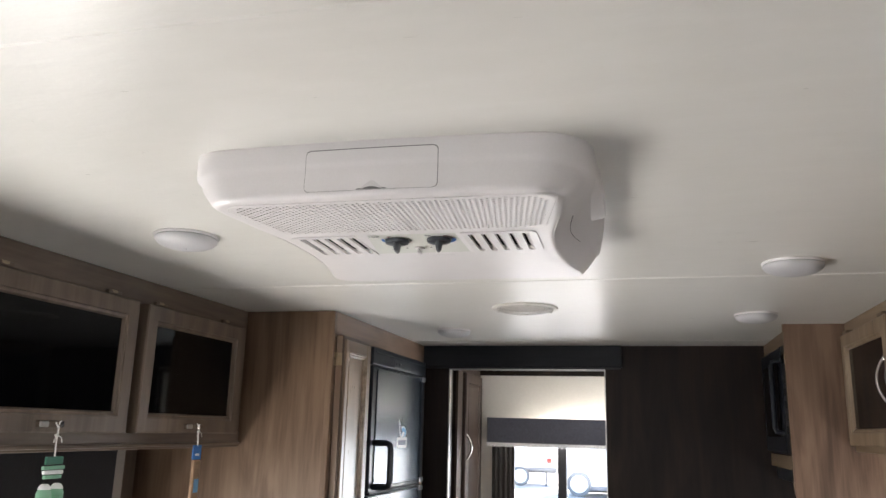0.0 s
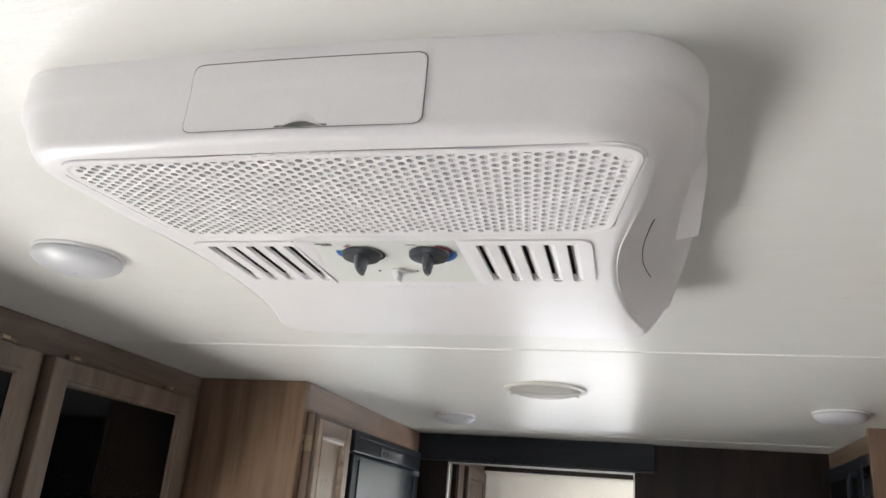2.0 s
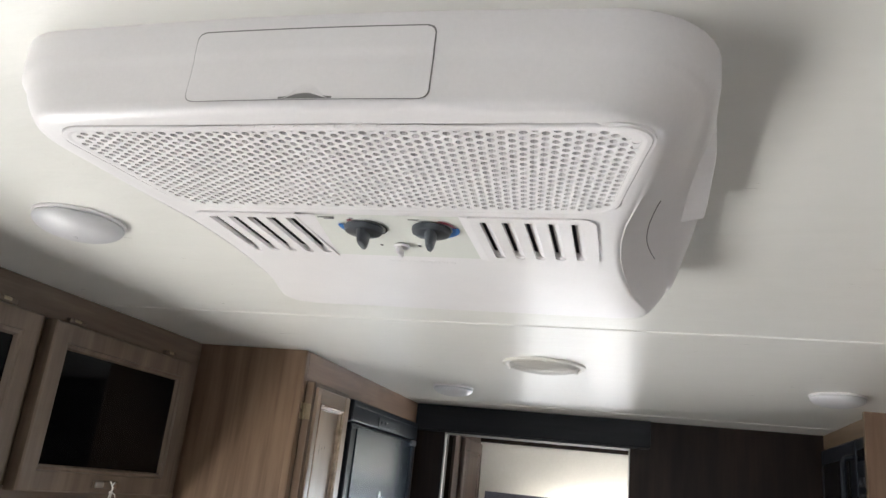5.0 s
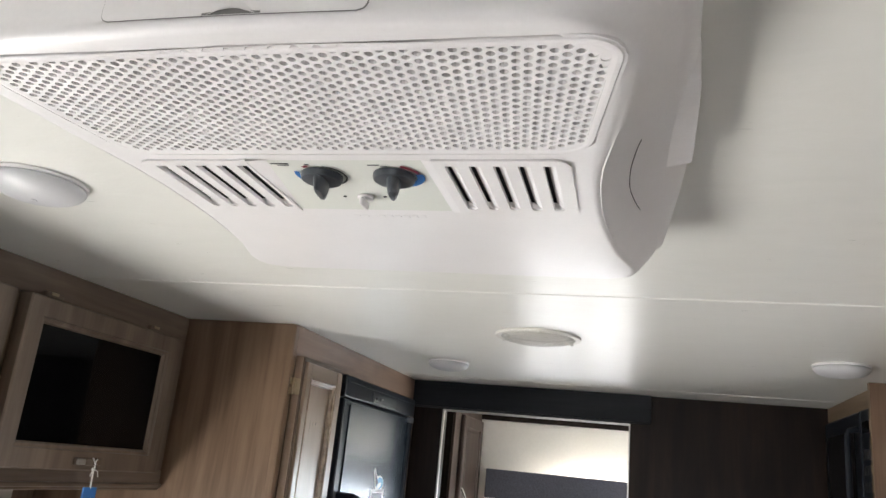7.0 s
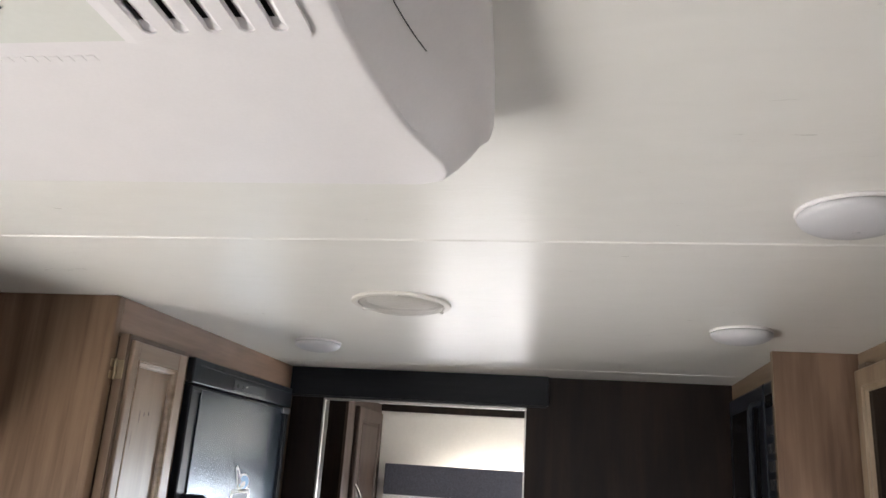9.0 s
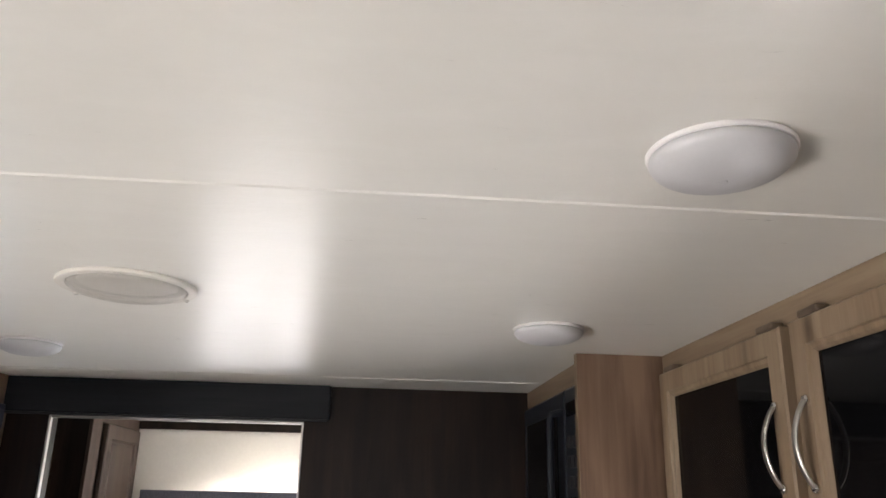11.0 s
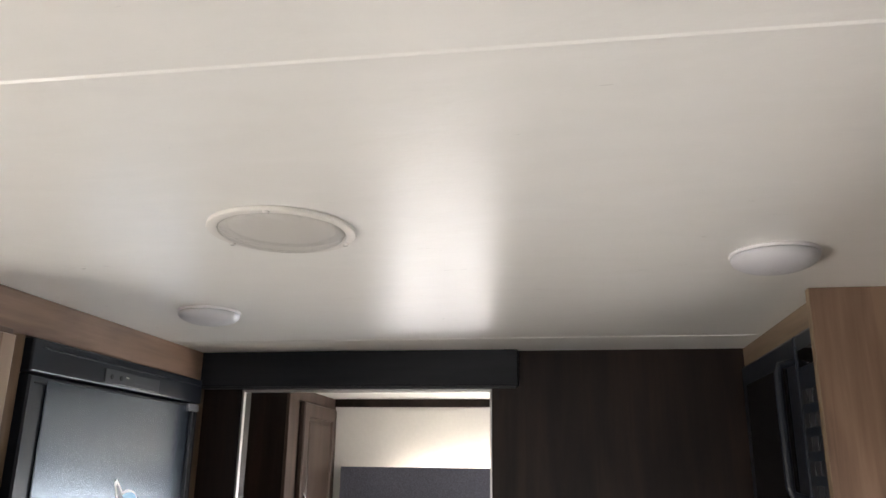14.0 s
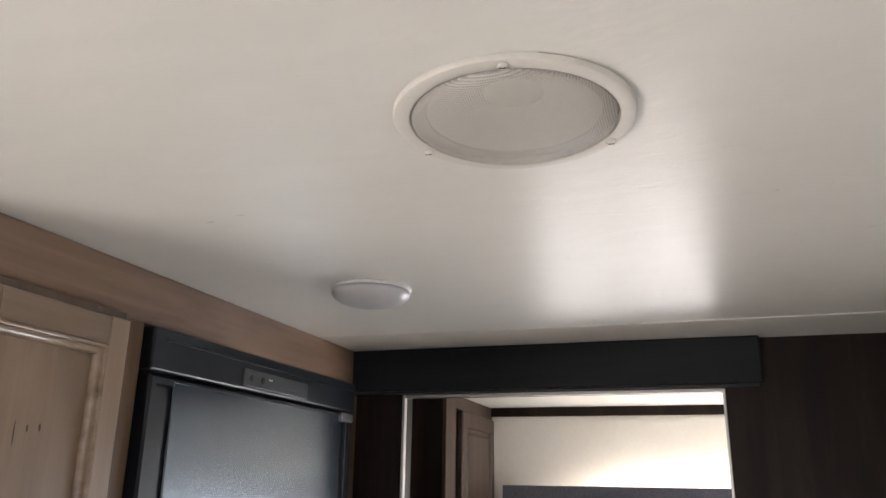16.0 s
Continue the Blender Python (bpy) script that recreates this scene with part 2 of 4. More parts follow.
RV_WHITE = plain("white_gelcoat", (0.80, 0.80, 0.79), 0.25, vary=0.02, size=3)
# grey lifted well above black: outdoor glare put into the tyre colour
RUBBER = plain("glare_lifted_rubber", (0.20, 0.20, 0.20), 0.9)
TAIL_RED = plain("tail_lamp_red", (0.55, 0.04, 0.03), 0.25)

# ---- building helpers ----
C = 2.0  # height of the ceiling


def thing(name, at, label, category, group=""):
    ob = new(name)
    ob.empty_display_size = 0.05
    ob.location = at
    return tagged(ob, label, category, group)


def part(name, bm, mat, parent=None, label=""):
    """Link a bmesh, given in world places, as one mesh object under a thing or a part."""
    root = parent
    while root is not None and root.parent is not None:
        root = root.parent
    if root is not None:
        bmesh.ops.translate(bm, verts=bm.verts, vec=-root.location)
    bmesh.ops.recalc_face_normals(bm, faces=bm.faces)
    me = bpy.data.meshes.new(name)
    bm.to_mesh(me)
    bm.free()
    me.materials.append(mat)
    ob = new(name, me)
    ob.parent = parent
    if label:
        tagged(ob, label)
    return ob


def smooth(ob, angle=40):
    for p in ob.data.polygons:
        p.use_smooth = True
    ob.data.set_sharp_from_angle(angle=radians(angle))
    return ob


def structure(name, bm, mat, label, category):
    return tagged(part(name, bm, mat), label, category, kind="structure")


def box(bm, x0, x1, y0, y1, z0, z1, bevel=0.0, segments=2):
    vs = [bm.verts.new((x, y, z)) for x in (x0, x1) for y in (y0, y1) for z in (z0, z1)]
    fs = [bm.faces.new([vs[i] for i in f]) for f in ((0, 1, 3, 2), (4, 6, 7, 5), (0, 4, 5, 1), (2, 3, 7, 6), (0, 2, 6, 4), (1, 5, 7, 3))]
    if bevel:
        es = {e for f in fs for e in f.edges}
        bmesh.ops.bevel(bm, geom=list(es), offset=bevel, segments=segments, affect="EDGES", profile=0.5)
    return bm


def one_box(*a, **k):
    return box(bmesh.new(), *a, **k)


def lathe(profile, centre, steps=40, axis="z"):
    """Turn a profile of (radius, depth) about an axis; the depth counts along that axis."""
    bm = bmesh.new()
    rings = []
    for r, d in profile:
        ring = []
        for k in range(steps):
            a = 2 * math.pi * k / steps
            u, v = r * math.cos(a), r * math.sin(a)
            p = {"z": (u, v, d), "y": (u, d, v), "x": (d, u, v)}[axis]
            ring.append(bm.verts.new(Vector(p) + Vector(centre)))
        rings.append(ring)
    for a, b in zip(rings, rings[1:]):
        for k in range(steps):
            bm.faces.new((a[k], a[(k + 1) % steps], b[(k + 1) % steps], b[k]))
    bm.faces.new(rings[0]), bm.faces.new(rings[-1])
    return bm


def tube(points, radius, steps=8, flat=1.0):
    """A round or flattened bar along a line of places."""
    bm = bmesh.new()
    pts = [Vector(p) for p in points]
    rings = []
    for i, p in enumerate(pts):
        d = (pts[min(i + 1, len(pts) - 1)] - pts[max(i - 1, 0)]).normalized()
        side = d.cross(Vector((0, 1, 0)) if abs(d.y) < 0.9 else Vector((1, 0, 0))).normalized()
        up = d.cross(side)
        rings.append([bm.verts.new(p + radius * (math.cos(a) * side * flat + math.sin(a) * up)) for a in [2 * math.pi * k / steps for k in range(steps)]])
    for a, b in zip(rings, rings[1:]):
        for k in range(steps):
            bm.faces.new((a[k], a[(k + 1) % steps], b[(k + 1) % steps], b[k]))
    bm.faces.new(rings[0]), bm.faces.new(rings[-1])
    return bm


def rect_loops(loops, y0, y1, z0, z1, close):
    """A door leaf on a plane of constant x from (inset, x) steps; close: fill the middle, else a ring."""
    bm = bmesh.new()
    rings = []
    for s, x in loops:
        rings.append([bm.verts.new((x, y, z)) for y, z in ((y0 + s, z0 + s), (y1 - s, z0 + s), (y1 - s, z1 - s), (y0 + s, z1 - s))])
    pairs = list(zip(rings, rings[1:])) + ([] if close else [(rings[-1], rings[0])])
    for a, b in pairs:
        for k in range(4):
            bm.faces.new((a[k], a[(k + 1) % 4], b[(k + 1) % 4], b[k]))
    if close:
        bm.faces.new(rings[0]), bm.faces.new(rings[-1])
    return bm


def wall(name, axis, at, thick, a0, a1, z0, z1, hole, mat, label):
    """A wall across an axis from at to at + thick, with at most one opening (a0, a1, z0, z1)."""
    bm = bmesh.new()
    spans = [(a0, a1, z0, z1)] if not hole else [
        (a0, hole[0], z0, z1), (hole[1], a1, z0, z1), (hole[0], hole[1], hole[3], z1), (hole[0], hole[1], z0, hole[2])]
    for p, q, r, s in spans:
        if q - p < 1e-4 or s - r < 1e-4:
            continue
        if axis == "x":
            box(bm, at, at + thick, p, q, r, s)
        else:
            box(bm, p, q, at, at + thick, r, s)
    return structure(name, bm, mat, label, "wall")


# ---- structure ----
structure("floor", one_box(-1.56, 1.06, -1.86, 4.66, -0.05, 0.0), FLOOR_VINYL, "brown wood-look vinyl floor of the trailer", "floor")

SX, SY = -0.2500, 2.243  # centre of the ceiling speaker
bm = bmesh.new()
low, high = [[bm.verts.new((x, y, z)) for x, y in ((-1.56, -1.86), (1.06, -1.86), (1.06, 4.66), (-1.56, 4.66))] for z in (C, C + 0.05)]
cut, well = [[bm.verts.new((SX + 0.084 * math.cos(2 * math.pi * k / 64), SY + 0.084 * math.sin(2 * math.pi * k / 64), z)) for k in range(64)] for z in (C, C + 0.032)]
for a, b in ((low, high), (cut, well)):
    for k in range(len(a)):
        q = (k + 1) % len(a)
        bm.faces.new((a[k], a[q], b[q], b[k]))
bm.faces.new(high), bm.faces.new(well)
bmesh.ops.triangle_fill(bm, use_beauty=True, edges=[bm.edges.get((r[k], r[(k + 1) % len(r)])) for r in (low, cut) for k in range(len(r))])
for y in (-0.66, 0.586, 1.842, 3.10):
    vs = [bm.verts.new((x, y + dy, C + dz)) for x in (-1.5, 1.0) for dy, dz in ((-0.010, 0.0005), (-0.007, -0.0016), (0.007, -0.0016), (0.010, 0.0005))]
    for k in range(3):
        bm.faces.new((vs[k], vs[k + 1], vs[k + 5], vs[k + 4]))
structure("ceiling", bm, CEILING, "white embossed ceiling boards with slim seam strips", "ceiling")

wall("wall_left", "x", -1.56, 0.06, -1.86, 4.66, 0, C, (0.10, 1.84, 0.68, 1.24), TAUPE_V, "taupe wood-grain side wall with a long window")
wall("wall_right", "x", 1.0, 0.06, -1.86, 3.288, 0, C, (1.75, 2.60, 1.02, 1.38), WALL_KITCHEN, "grey-brown side wall behind the kitchen cabinets")
wall("wall_bedroom_side", "x", 1.0, 0.06, 3.288, 4.66, 0, C, (3.65, 4.25, 1.05, 1.55), WALL_CREAM, "cream bedroom side wall, unseen, with an added opening for fill light")
wall("wall_rear", "y", -1.86, 0.06, -1.5, 1.0, 0, C, (-0.95, 0.55, 0.92, 1.58), WALL_PLAIN, "beige rear wall, unseen, with an added opening for fill light")
wall("wall_front", "y", 4.60, 0.06, -1.5, 1.0, 0, C, (-0.72, 0.76, 0.95, 1.70), WALL_CREAM, "cream bedroom end wall above the window")
wall("wall_partition", "y", 3.288, 0.045, -1.5, 1.0, 0, C, (-0.732, -0.075, 0, 1.900), ESPRESSO, "dark espresso wood-grain partition with a doorway")

# metal edging round the doorway
bm = bmesh.new()
box(bm, -0.7365, -0.7295, 3.281, 3.294, 0, 1.9035, 0.0015)
structure("trim_left", bm, ALU, "satin metal edging down the doorway", "trim")
structure("trim_right", one_box(-0.079, -0.074, 3.283, 3.294, 0, 1.9035, 0.001), ALU, "slim metal edging down the doorway", "trim")
structure("trim_top", one_box(-0.7295, -0.079, 3.281, 3.294, 1.8965, 1.9035, 0.0012), ALU, "slim metal edging over the doorway", "trim")
structure("trim_bedroom", one_box(-0.874, 1.0, 4.585, 4.60, 1.967, 2.0, 0.002), ESPRESSO, "dark cornice strip above the bedroom wall", "trim")

header = thing("door_header", (-0.43, 3.27, 1.91), "charcoal boxed header over the bedroom doorway", "header")
part("box_front", one_box(-0.849, -0.006, 3.258, 3.2875, 1.909, 1.9995, 0.0025), CHARCOAL, header)
part("track_lip", one_box(-0.845, -0.012, 3.262, 3.284, 1.904, 1.909, 0.001), SLOT_DARK, header)

# ---- roof air conditioner's ceiling unit ----
AC_X, AC_HALF = -0.247, 0.275
HALF_AT = ((0.888, 0.246), (0.918, 0.240), (0.98, 0.231), (1.03, 0.223), (1.10, 0.210), (1.14, 0.2065), (1.19, 0.206), (1.235, 0.2085), (1.283, 0.214), (1.323, 0.220), (1.35, 0.227), (1.39, 0.238), (1.412, 0.2385), (1.427, 0.232), (1.437, 0.218))


TOP_AT = ((0.89, 0.270), (0.967, 0.272), (1.06, 0.2765), (1.15, 0.2795), (1.23, 0.2800), (1.285, 0.2785), (1.37, 0.274), (1.448, 0.268))


def profile(table, y):
    return float(np.interp(y, [p[0] for p in table], [p[1] for p in table]))


def ease(lo, hi, v):
    f = max(0.0, min(1.0, (v - lo) / (hi - lo)))
    return f * f * (3 - 2 * f)


def ac_outline():
    """The unit's outline on the ceiling, a rectangle with rounded corners, as (side, y)."""
    pts = []
    y0, y1, rr, rl, rb, h = 0.890, 1.448, 0.072, 0.060, 0.014, AC_HALF
    for k in range(24):
        pts.append((-h + rl + (2 * h - rl - rr) * k / 24, y0 - 0.0065 * math.sin(math.pi * k / 24)))
    pts += [(h - rr + rr * math.cos(radians(-90 + 90 * k / 10)), y0 + rr + rr * math.sin(radians(-90 + 90 * k / 10))) for k in range(10)]
    for k in range(40):
        pts.append((h, y0 + rr + (y1 - rb - y0 - rr) * k / 40))
    pts += [(h - rb + rb * math.cos(radians(90 * k / 6)), y1 - rb + rb * math.sin(radians(90 * k / 6))) for k in range(6)]
    for k in range(16):
        pts.append((h - rb - (2 * h - 2 * rb) * k / 16, y1))
    pts += [(-h + rb + rb * math.cos(radians(90 + 90 * k / 6)), y1 - rb + rb * math.sin(radians(90 + 90 * k / 6))) for k in range(6)]
    for k in range(40):
        pts.append((-h, y1 - rb - (y1 - rb - y0 - rl) * k / 40))
    pts += [(-h + rl + rl * math.cos(radians(180 + 90 * k / 10)), y0 + rl + rl * math.sin(radians(180 + 90 * k / 10))) for k in range(10)]
    return pts


def ac_point(sx, y, v):
    """A place on the shell: v runs from 0 at the ceiling to 1 at the lower rim."""
    yb = 0.889 + (y - 0.890) * (1.437 - 0.889) / (1.448 - 0.890)
    half, crown = profile(HALF_AT, yb), profile(TOP_AT, y)
    mid = math.exp(-(((yb - 1.19) / 0.24) ** 2))
    # an upright lip under the ceiling, a small step, then the swept lower part
    step = 0.0042 * ease(0.46, 0.56, v)
    w = max(0.0, (v - 0.20) / 0.80)
    gx = w ** (3.0 - 1.6 * mid) * (1 - 0.5 * mid) + (3 * w * w - 2 * w ** 3) * 0.5 * mid
    h = crown - step + (half - crown + 0.0042) * gx
    front = 0.0016 * ease(0.40, 0.52, v) if y < 0.97 else 0.0
    back = -0.0055 * ease(0.42, 0.52, v) if y > 1.43 else 0.0
    return Vector((AC_X + sx / AC_HALF * h, y + (yb - y) * v ** 1.9 + front * (1 - v) + back * (1 - v), C - (0.0668 + 0.0052 * mid * v * v * (1 if abs(sx) > AC_HALF - 0.02 else 0)) * v))


ac = thing("air_conditioner", (AC_X, 1.17, C), "white plastic ceiling air conditioner with a perforated intake grille", "air conditioner")
outline = ac_outline()
bm = bmesh.new()
rings = []
for v in [k / 24 for k in range(25)]:
    rings.append([bm.verts.new(ac_point(sx, y, v)) for sx, y in outline])
for inset, z in ((0.0008, 1.9305), (0.0024, 1.9285), (0.0048, 1.9274), (0.0080, 1.9270)):
    ring = []
    for sx, y in outline:
        p = ac_point(sx, y, 1.0)
        crisp = math.exp(-(((p.y - 1.21) / 0.19) ** 2)) if abs(sx) > AC_HALF - 0.02 else 0.0
        ring.append(bm.verts.new((p.x - inset * (0.9 + 1.5 * ease(0.0, 0.22, 1.17 - p.y)) * max(-1, min(1, (p.x - AC_X) / 0.2)), p.y - inset * max(-1, min(1, (p.y - 1.165) / 0.25)), z + (1.927 - z) * 0.35 * crisp)))
    rings.append(ring)
n = len(outline)
for a, b in zip(rings, rings[1:]):
    for k in range(n):
        bm.faces.new((a[k], a[(k + 1) % n], b[(k + 1) % n], b[k]))
GX0, GX1, GY0, GY1 = -0.4570, -0.0232, 0.9045, 1.0585
GRILLE_GAP = 0.0092


def taper(bm_verts):
    """The grille narrows towards the back and its front edge bows, as the unit's does."""
    for v in bm_verts:
        f = max(0.0, min(1.0, (v.co.y - 0.898) / 0.165))
        v.co.x = -0.240 + (v.co.x + 0.240) * (1.0 - 0.13 * f)
        u = (v.co.x + 0.245) / 0.21
        v.co.y += (1 - f) * (0.012 * u * u - 0.0015)


def round_ring(bm, x0, x1, y0, y1, r, z, steps=6):
    """A closed loop of places round a rectangle with rounded corners."""
    out = []
    for cx, cy, a0 in ((x1 - r, y1 - r, 0), (x0 + r, y1 - r, 90), (x0 + r, y0 + r, 180), (x1 - r, y0 + r, 270)):
        for k in range(steps + 1):
            a = radians(a0 + 90 * k / steps)
            out.append(bm.verts.new((cx + r * math.cos(a), cy + r * math.sin(a), z)))
    return out


inner = round_ring(bm, GX0 - GRILLE_GAP, GX1 + GRILLE_GAP, GY0 - GRILLE_GAP, GY1 + GRILLE_GAP, 0.030, 1.9270)
up = round_ring(bm, GX0 - GRILLE_GAP, GX1 + GRILLE_GAP, GY0 - GRILLE_GAP, GY1 + GRILLE_GAP, 0.030, 1.9320)
taper(inner + up)
wells = []
for x0, x1 in ((-0.4345, -0.3365), (-0.1680, -0.0660)):
    low_ring, high_ring = round_ring(bm, x0, x1, 1.084, 1.194, 0.006, 1.9270), round_ring(bm, x0, x1, 1.084, 1.194, 0.006, 1.9360)
    for k in range(len(low_ring)):
        q = (k + 1) % len(low_ring)
        bm.faces.new((low_ring[k], low_ring[q], high_ring[q], high_ring[k]))
    wells.append(low_ring)
for k in range(len(inner)):
    bm.faces.new((inner[k], inner[(k + 1) % len(inner)], up[(k + 1) % len(inner)], up[k]))
border = [bm.edges.get((r[k], r[(k + 1) % len(r)])) for r in (rings[-1], inner, *wells) for k in range(len(r))]
bmesh.ops.triangle_fill(bm, use_beauty=True, edges=border)
shell = smooth(part("shell", bm, WHITE_PLASTIC, ac), 50)


def rounded_plate(x0, x1, y0, y1, r, z0, z1, edge=0.0015, steps=6):
    """A flat plate with rounded corners between two heights, its lower rim eased."""
    bm = bmesh.new()

    def ring(s, z):
        out = []
        for cx, cy, a0 in ((x1 - r, y1 - r, 0), (x0 + r, y1 - r, 90), (x0 + r, y0 + r, 180), (x1 - r, y0 + r, 270)):
            for k in range(steps + 1):
                a = radians(a0 + 90 * k / steps)
                out.append(bm.verts.new((cx + (r - s) * math.cos(a), cy + (r - s) * math.sin(a), z)))
        return out

    rs = [ring(0, z1), ring(0, z0 + edge), ring(edge, z0)]
    m = len(rs[0])
    for a, b in zip(rs, rs[1:]):
        for k in range(m):
            bm.faces.new((a[k], a[(k + 1) % m], b[(k + 1) % m], b[k]))
    bm.faces.new(rs[0]), bm.faces.new(rs[-1])
    return bm


# intake grille: a bordered plate of round holes in staggered rows
PX, PY, HR = (GX1 - GX0) / 58, (GY1 - GY0) / 18, 0.0030
bm = rounded_plate(GX0 - GRILLE_GAP, GX1 + GRILLE_GAP, GY0 - GRILLE_GAP, GY1 + GRILLE_GAP, 0.030, 1.9312, 1.9318, 0.0003)
taper(bm.verts)
part("filter", bm, FILTER_GREY, ac, "grey foam filter behind the holes")
bm = bmesh.new()
ZT, ZB = 1.9312, 1.9262
cols, rows = 58, 18
ox, oy = GX0 + ((GX1 - GX0) - cols * PX) / 2, GY0 + ((GY1 - GY0) - rows * PY) / 2
CORNER = 0.020


def solid(x0, x1, y0, y1):
    bm.faces.new([bm.verts.new((x, y, ZB)) for x, y in ((x0, y0), (x1, y0), (x1, y1), (x0, y1))])


for i in range(cols):
    shift = PY / 2 if i % 2 else 0.0
    x0 = ox + i * PX
    if i % 2:
        solid(x0, x0 + PX, oy, oy + shift), solid(x0, x0 + PX, oy + rows * PY - shift, oy + rows * PY)
    for j in range(rows - (i % 2)):
        y0 = oy + shift + j * PY
        cx, cy = x0 + PX / 2, y0 + PY / 2
        near = max(GX0 + CORNER - cx, cx - (GX1 - CORNER), 0), max(GY0 + CORNER - cy, cy - (GY1 - CORNER), 0)
        if math.hypot(*near) > CORNER - 0.003:
            solid(x0, x0 + PX, y0, y0 + PY)
            continue
        rim = [(1, 0), (1, 1), (0, 1), (-1, 1), (-1, 0), (-1, -1), (0, -1), (1, -1)]
        outer = [bm.verts.new((cx + a * PX / 2, cy + b * PY / 2, ZB)) for a, b in rim]
        hole = [bm.verts.new((cx + HR * math.cos(k * math.pi / 4), cy + HR * math.sin(k * math.pi / 4), ZB + 0.0002)) for k in range(8)]
        deep = [bm.verts.new((cx + HR * 0.9 * math.cos(k * math.pi / 4), cy + HR * 0.9 * math.sin(k * math.pi / 4), ZT)) for k in range(8)]
        for k in range(8):
            q = (k + 1) % 8
            bm.faces.new((outer[k], outer[q], hole[q], hole[k])), bm.faces.new((hole[k], hole[q], deep[q], deep[k]))
bmesh.ops.remove_doubles(bm, verts=bm.verts, dist=0.00005)
taper(bm.verts)
part("grille", bm, WHITE_PLASTIC, ac, "white perforated intake grille")
# border of the grille
bm = bmesh.new()
prev = None
for s, z in ((0.0, ZB), (0.003, ZB - 0.0004), (0.0060, ZB - 0.0003), (0.0070, ZB + 0.0008), (0.0073, 1.9310)):
    ring = []
    x0, x1, y0, y1, r = ox - s, ox + cols * PX + s, oy - s, oy + rows * PY + s, 0.018 + s
    for cx, cy, a0 in ((x1 - r, y1 - r, 0), (x0 + r, y1 - r, 90), (x0 + r, y0 + r, 180), (x1 - r, y0 + r, 270)):
        for k in range(7):
            a = radians(a0 + 15 * k)
            ring.append(bm.verts.new((cx + r * math.cos(a), cy + r * math.sin(a), z)))
    if prev:
        for k in range(len(ring)):
            bm.faces.new((prev[k], prev[(k + 1) % len(ring)], ring[(k + 1) % len(ring)], ring[k]))
    prev = ring
taper(bm.verts)
part("grille_border", bm, WHITE_PLASTIC, ac)


def louvre(x0, x1, slots):
    """A vent plate with long open slots running along y, their far ends rounded."""
    y0, y1, s0, s1, lo_w, hi_w = 1.0765, 1.2015, 1.0870, 1.1900, 0.0018, 0.0080
    zb, zt = 1.9250, 1.9268
    bm = bmesh.new()
    r, edge = 0.013, []
    left_end = x0 < AC_X - 0.1
    corners = ((x1, y1, not left_end), (x0, y1, left_end), (x0, y0, left_end), (x1, y0, not left_end))
    for k, (cx, cy, rounded) in enumerate(corners):
        sx, sy = (-1 if cx == x1 else 1), (-1 if cy == y1 else 1)
        if rounded:
            edge += [(cx + sx * r + r * math.cos(radians(90 * k + 15 * j)), cy + sy * r + r * math.sin(radians(90 * k + 15 * j))) for j in range(7)]
        else:
            edge.append((cx, cy))
    loops = [edge]
    for s in slots:
        a, b, e = s - lo_w, s + hi_w, 0.0045
        mid = (a + b) / 2
        loops.append([(a, s0), (b, s0)] + [(mid + (b - mid) * math.cos(radians(22.5 * j)), s1 - e + e * math.sin(radians(22.5 * j))) for j in range(9)])
    edges = []
    for loop in loops:
        low, top = [bm.verts.new((x, y, zb)) for x, y in loop], [bm.verts.new((x, y, zt)) for x, y in loop]
        for k in range(len(loop)):
            q = (k + 1) % len(loop)
            bm.faces.new((low[k], low[q], top[q], top[k]))
            edges.append(bm.edges.get((low[k], low[q])))
    bmesh.ops.triangle_fill(bm, use_beauty=True, edges=edges)
    return bm


for x0, x1, slots in ((-0.4395, -0.3335, [-0.4240 + 0.0198 * k for k in range(5)]), (-0.1710, -0.0610, [-0.1605 + 0.0199 * k for k in range(5)])):
    # near-black sheet puts the shade inside the slots into colour
    part("slot_backing", one_box(x0 + 0.006, x1 - 0.006, 1.085, 1.193, 1.9345, 1.9355), SLOT_DARK, ac, "black sheet standing in for shade behind the vent slots")
    plate = part("vent_plate", louvre(x0, x1, slots), WHITE_PLASTIC, ac, "white slotted vent plate")
    for s in slots:
        # each vane slopes up from the slot's edge into the dark, with a sloping end
        bm = bmesh.new()
        vs = [bm.verts.new(p) for p in ((s + 0.0080, 1.0862, 1.9262), (s + 0.0080, 1.1905, 1.9262), (s + 0.0010, 1.1820, 1.9300), (s + 0.0010, 1.0862, 1.9300), (s - 0.0030, 1.1905, 1.9262), (s - 0.0030, 1.1820, 1.9300), (s + 0.0090, 1.0862, 1.9330), (s + 0.0090, 1.1905, 1.9330))]
        bm.faces.new((vs[0], vs[1], vs[2], vs[3])), bm.faces.new((vs[1], vs[4], vs[5], vs[2]))
        bm.faces.new((vs[0], vs[6], vs[7], vs[1])), bm.faces.new((vs[0], vs[3], vs[6]))
        bm.faces.new([bm.verts.new(p) for p in ((s - 0.0019, 1.0866, 1.9266), (s - 0.0019, 1.1895, 1.9266), (s - 0.0018, 1.1895, 1.9288), (s - 0.0018, 1.0866, 1.9288))])
        part("vane", bm, WHITE_PLASTIC, plate)

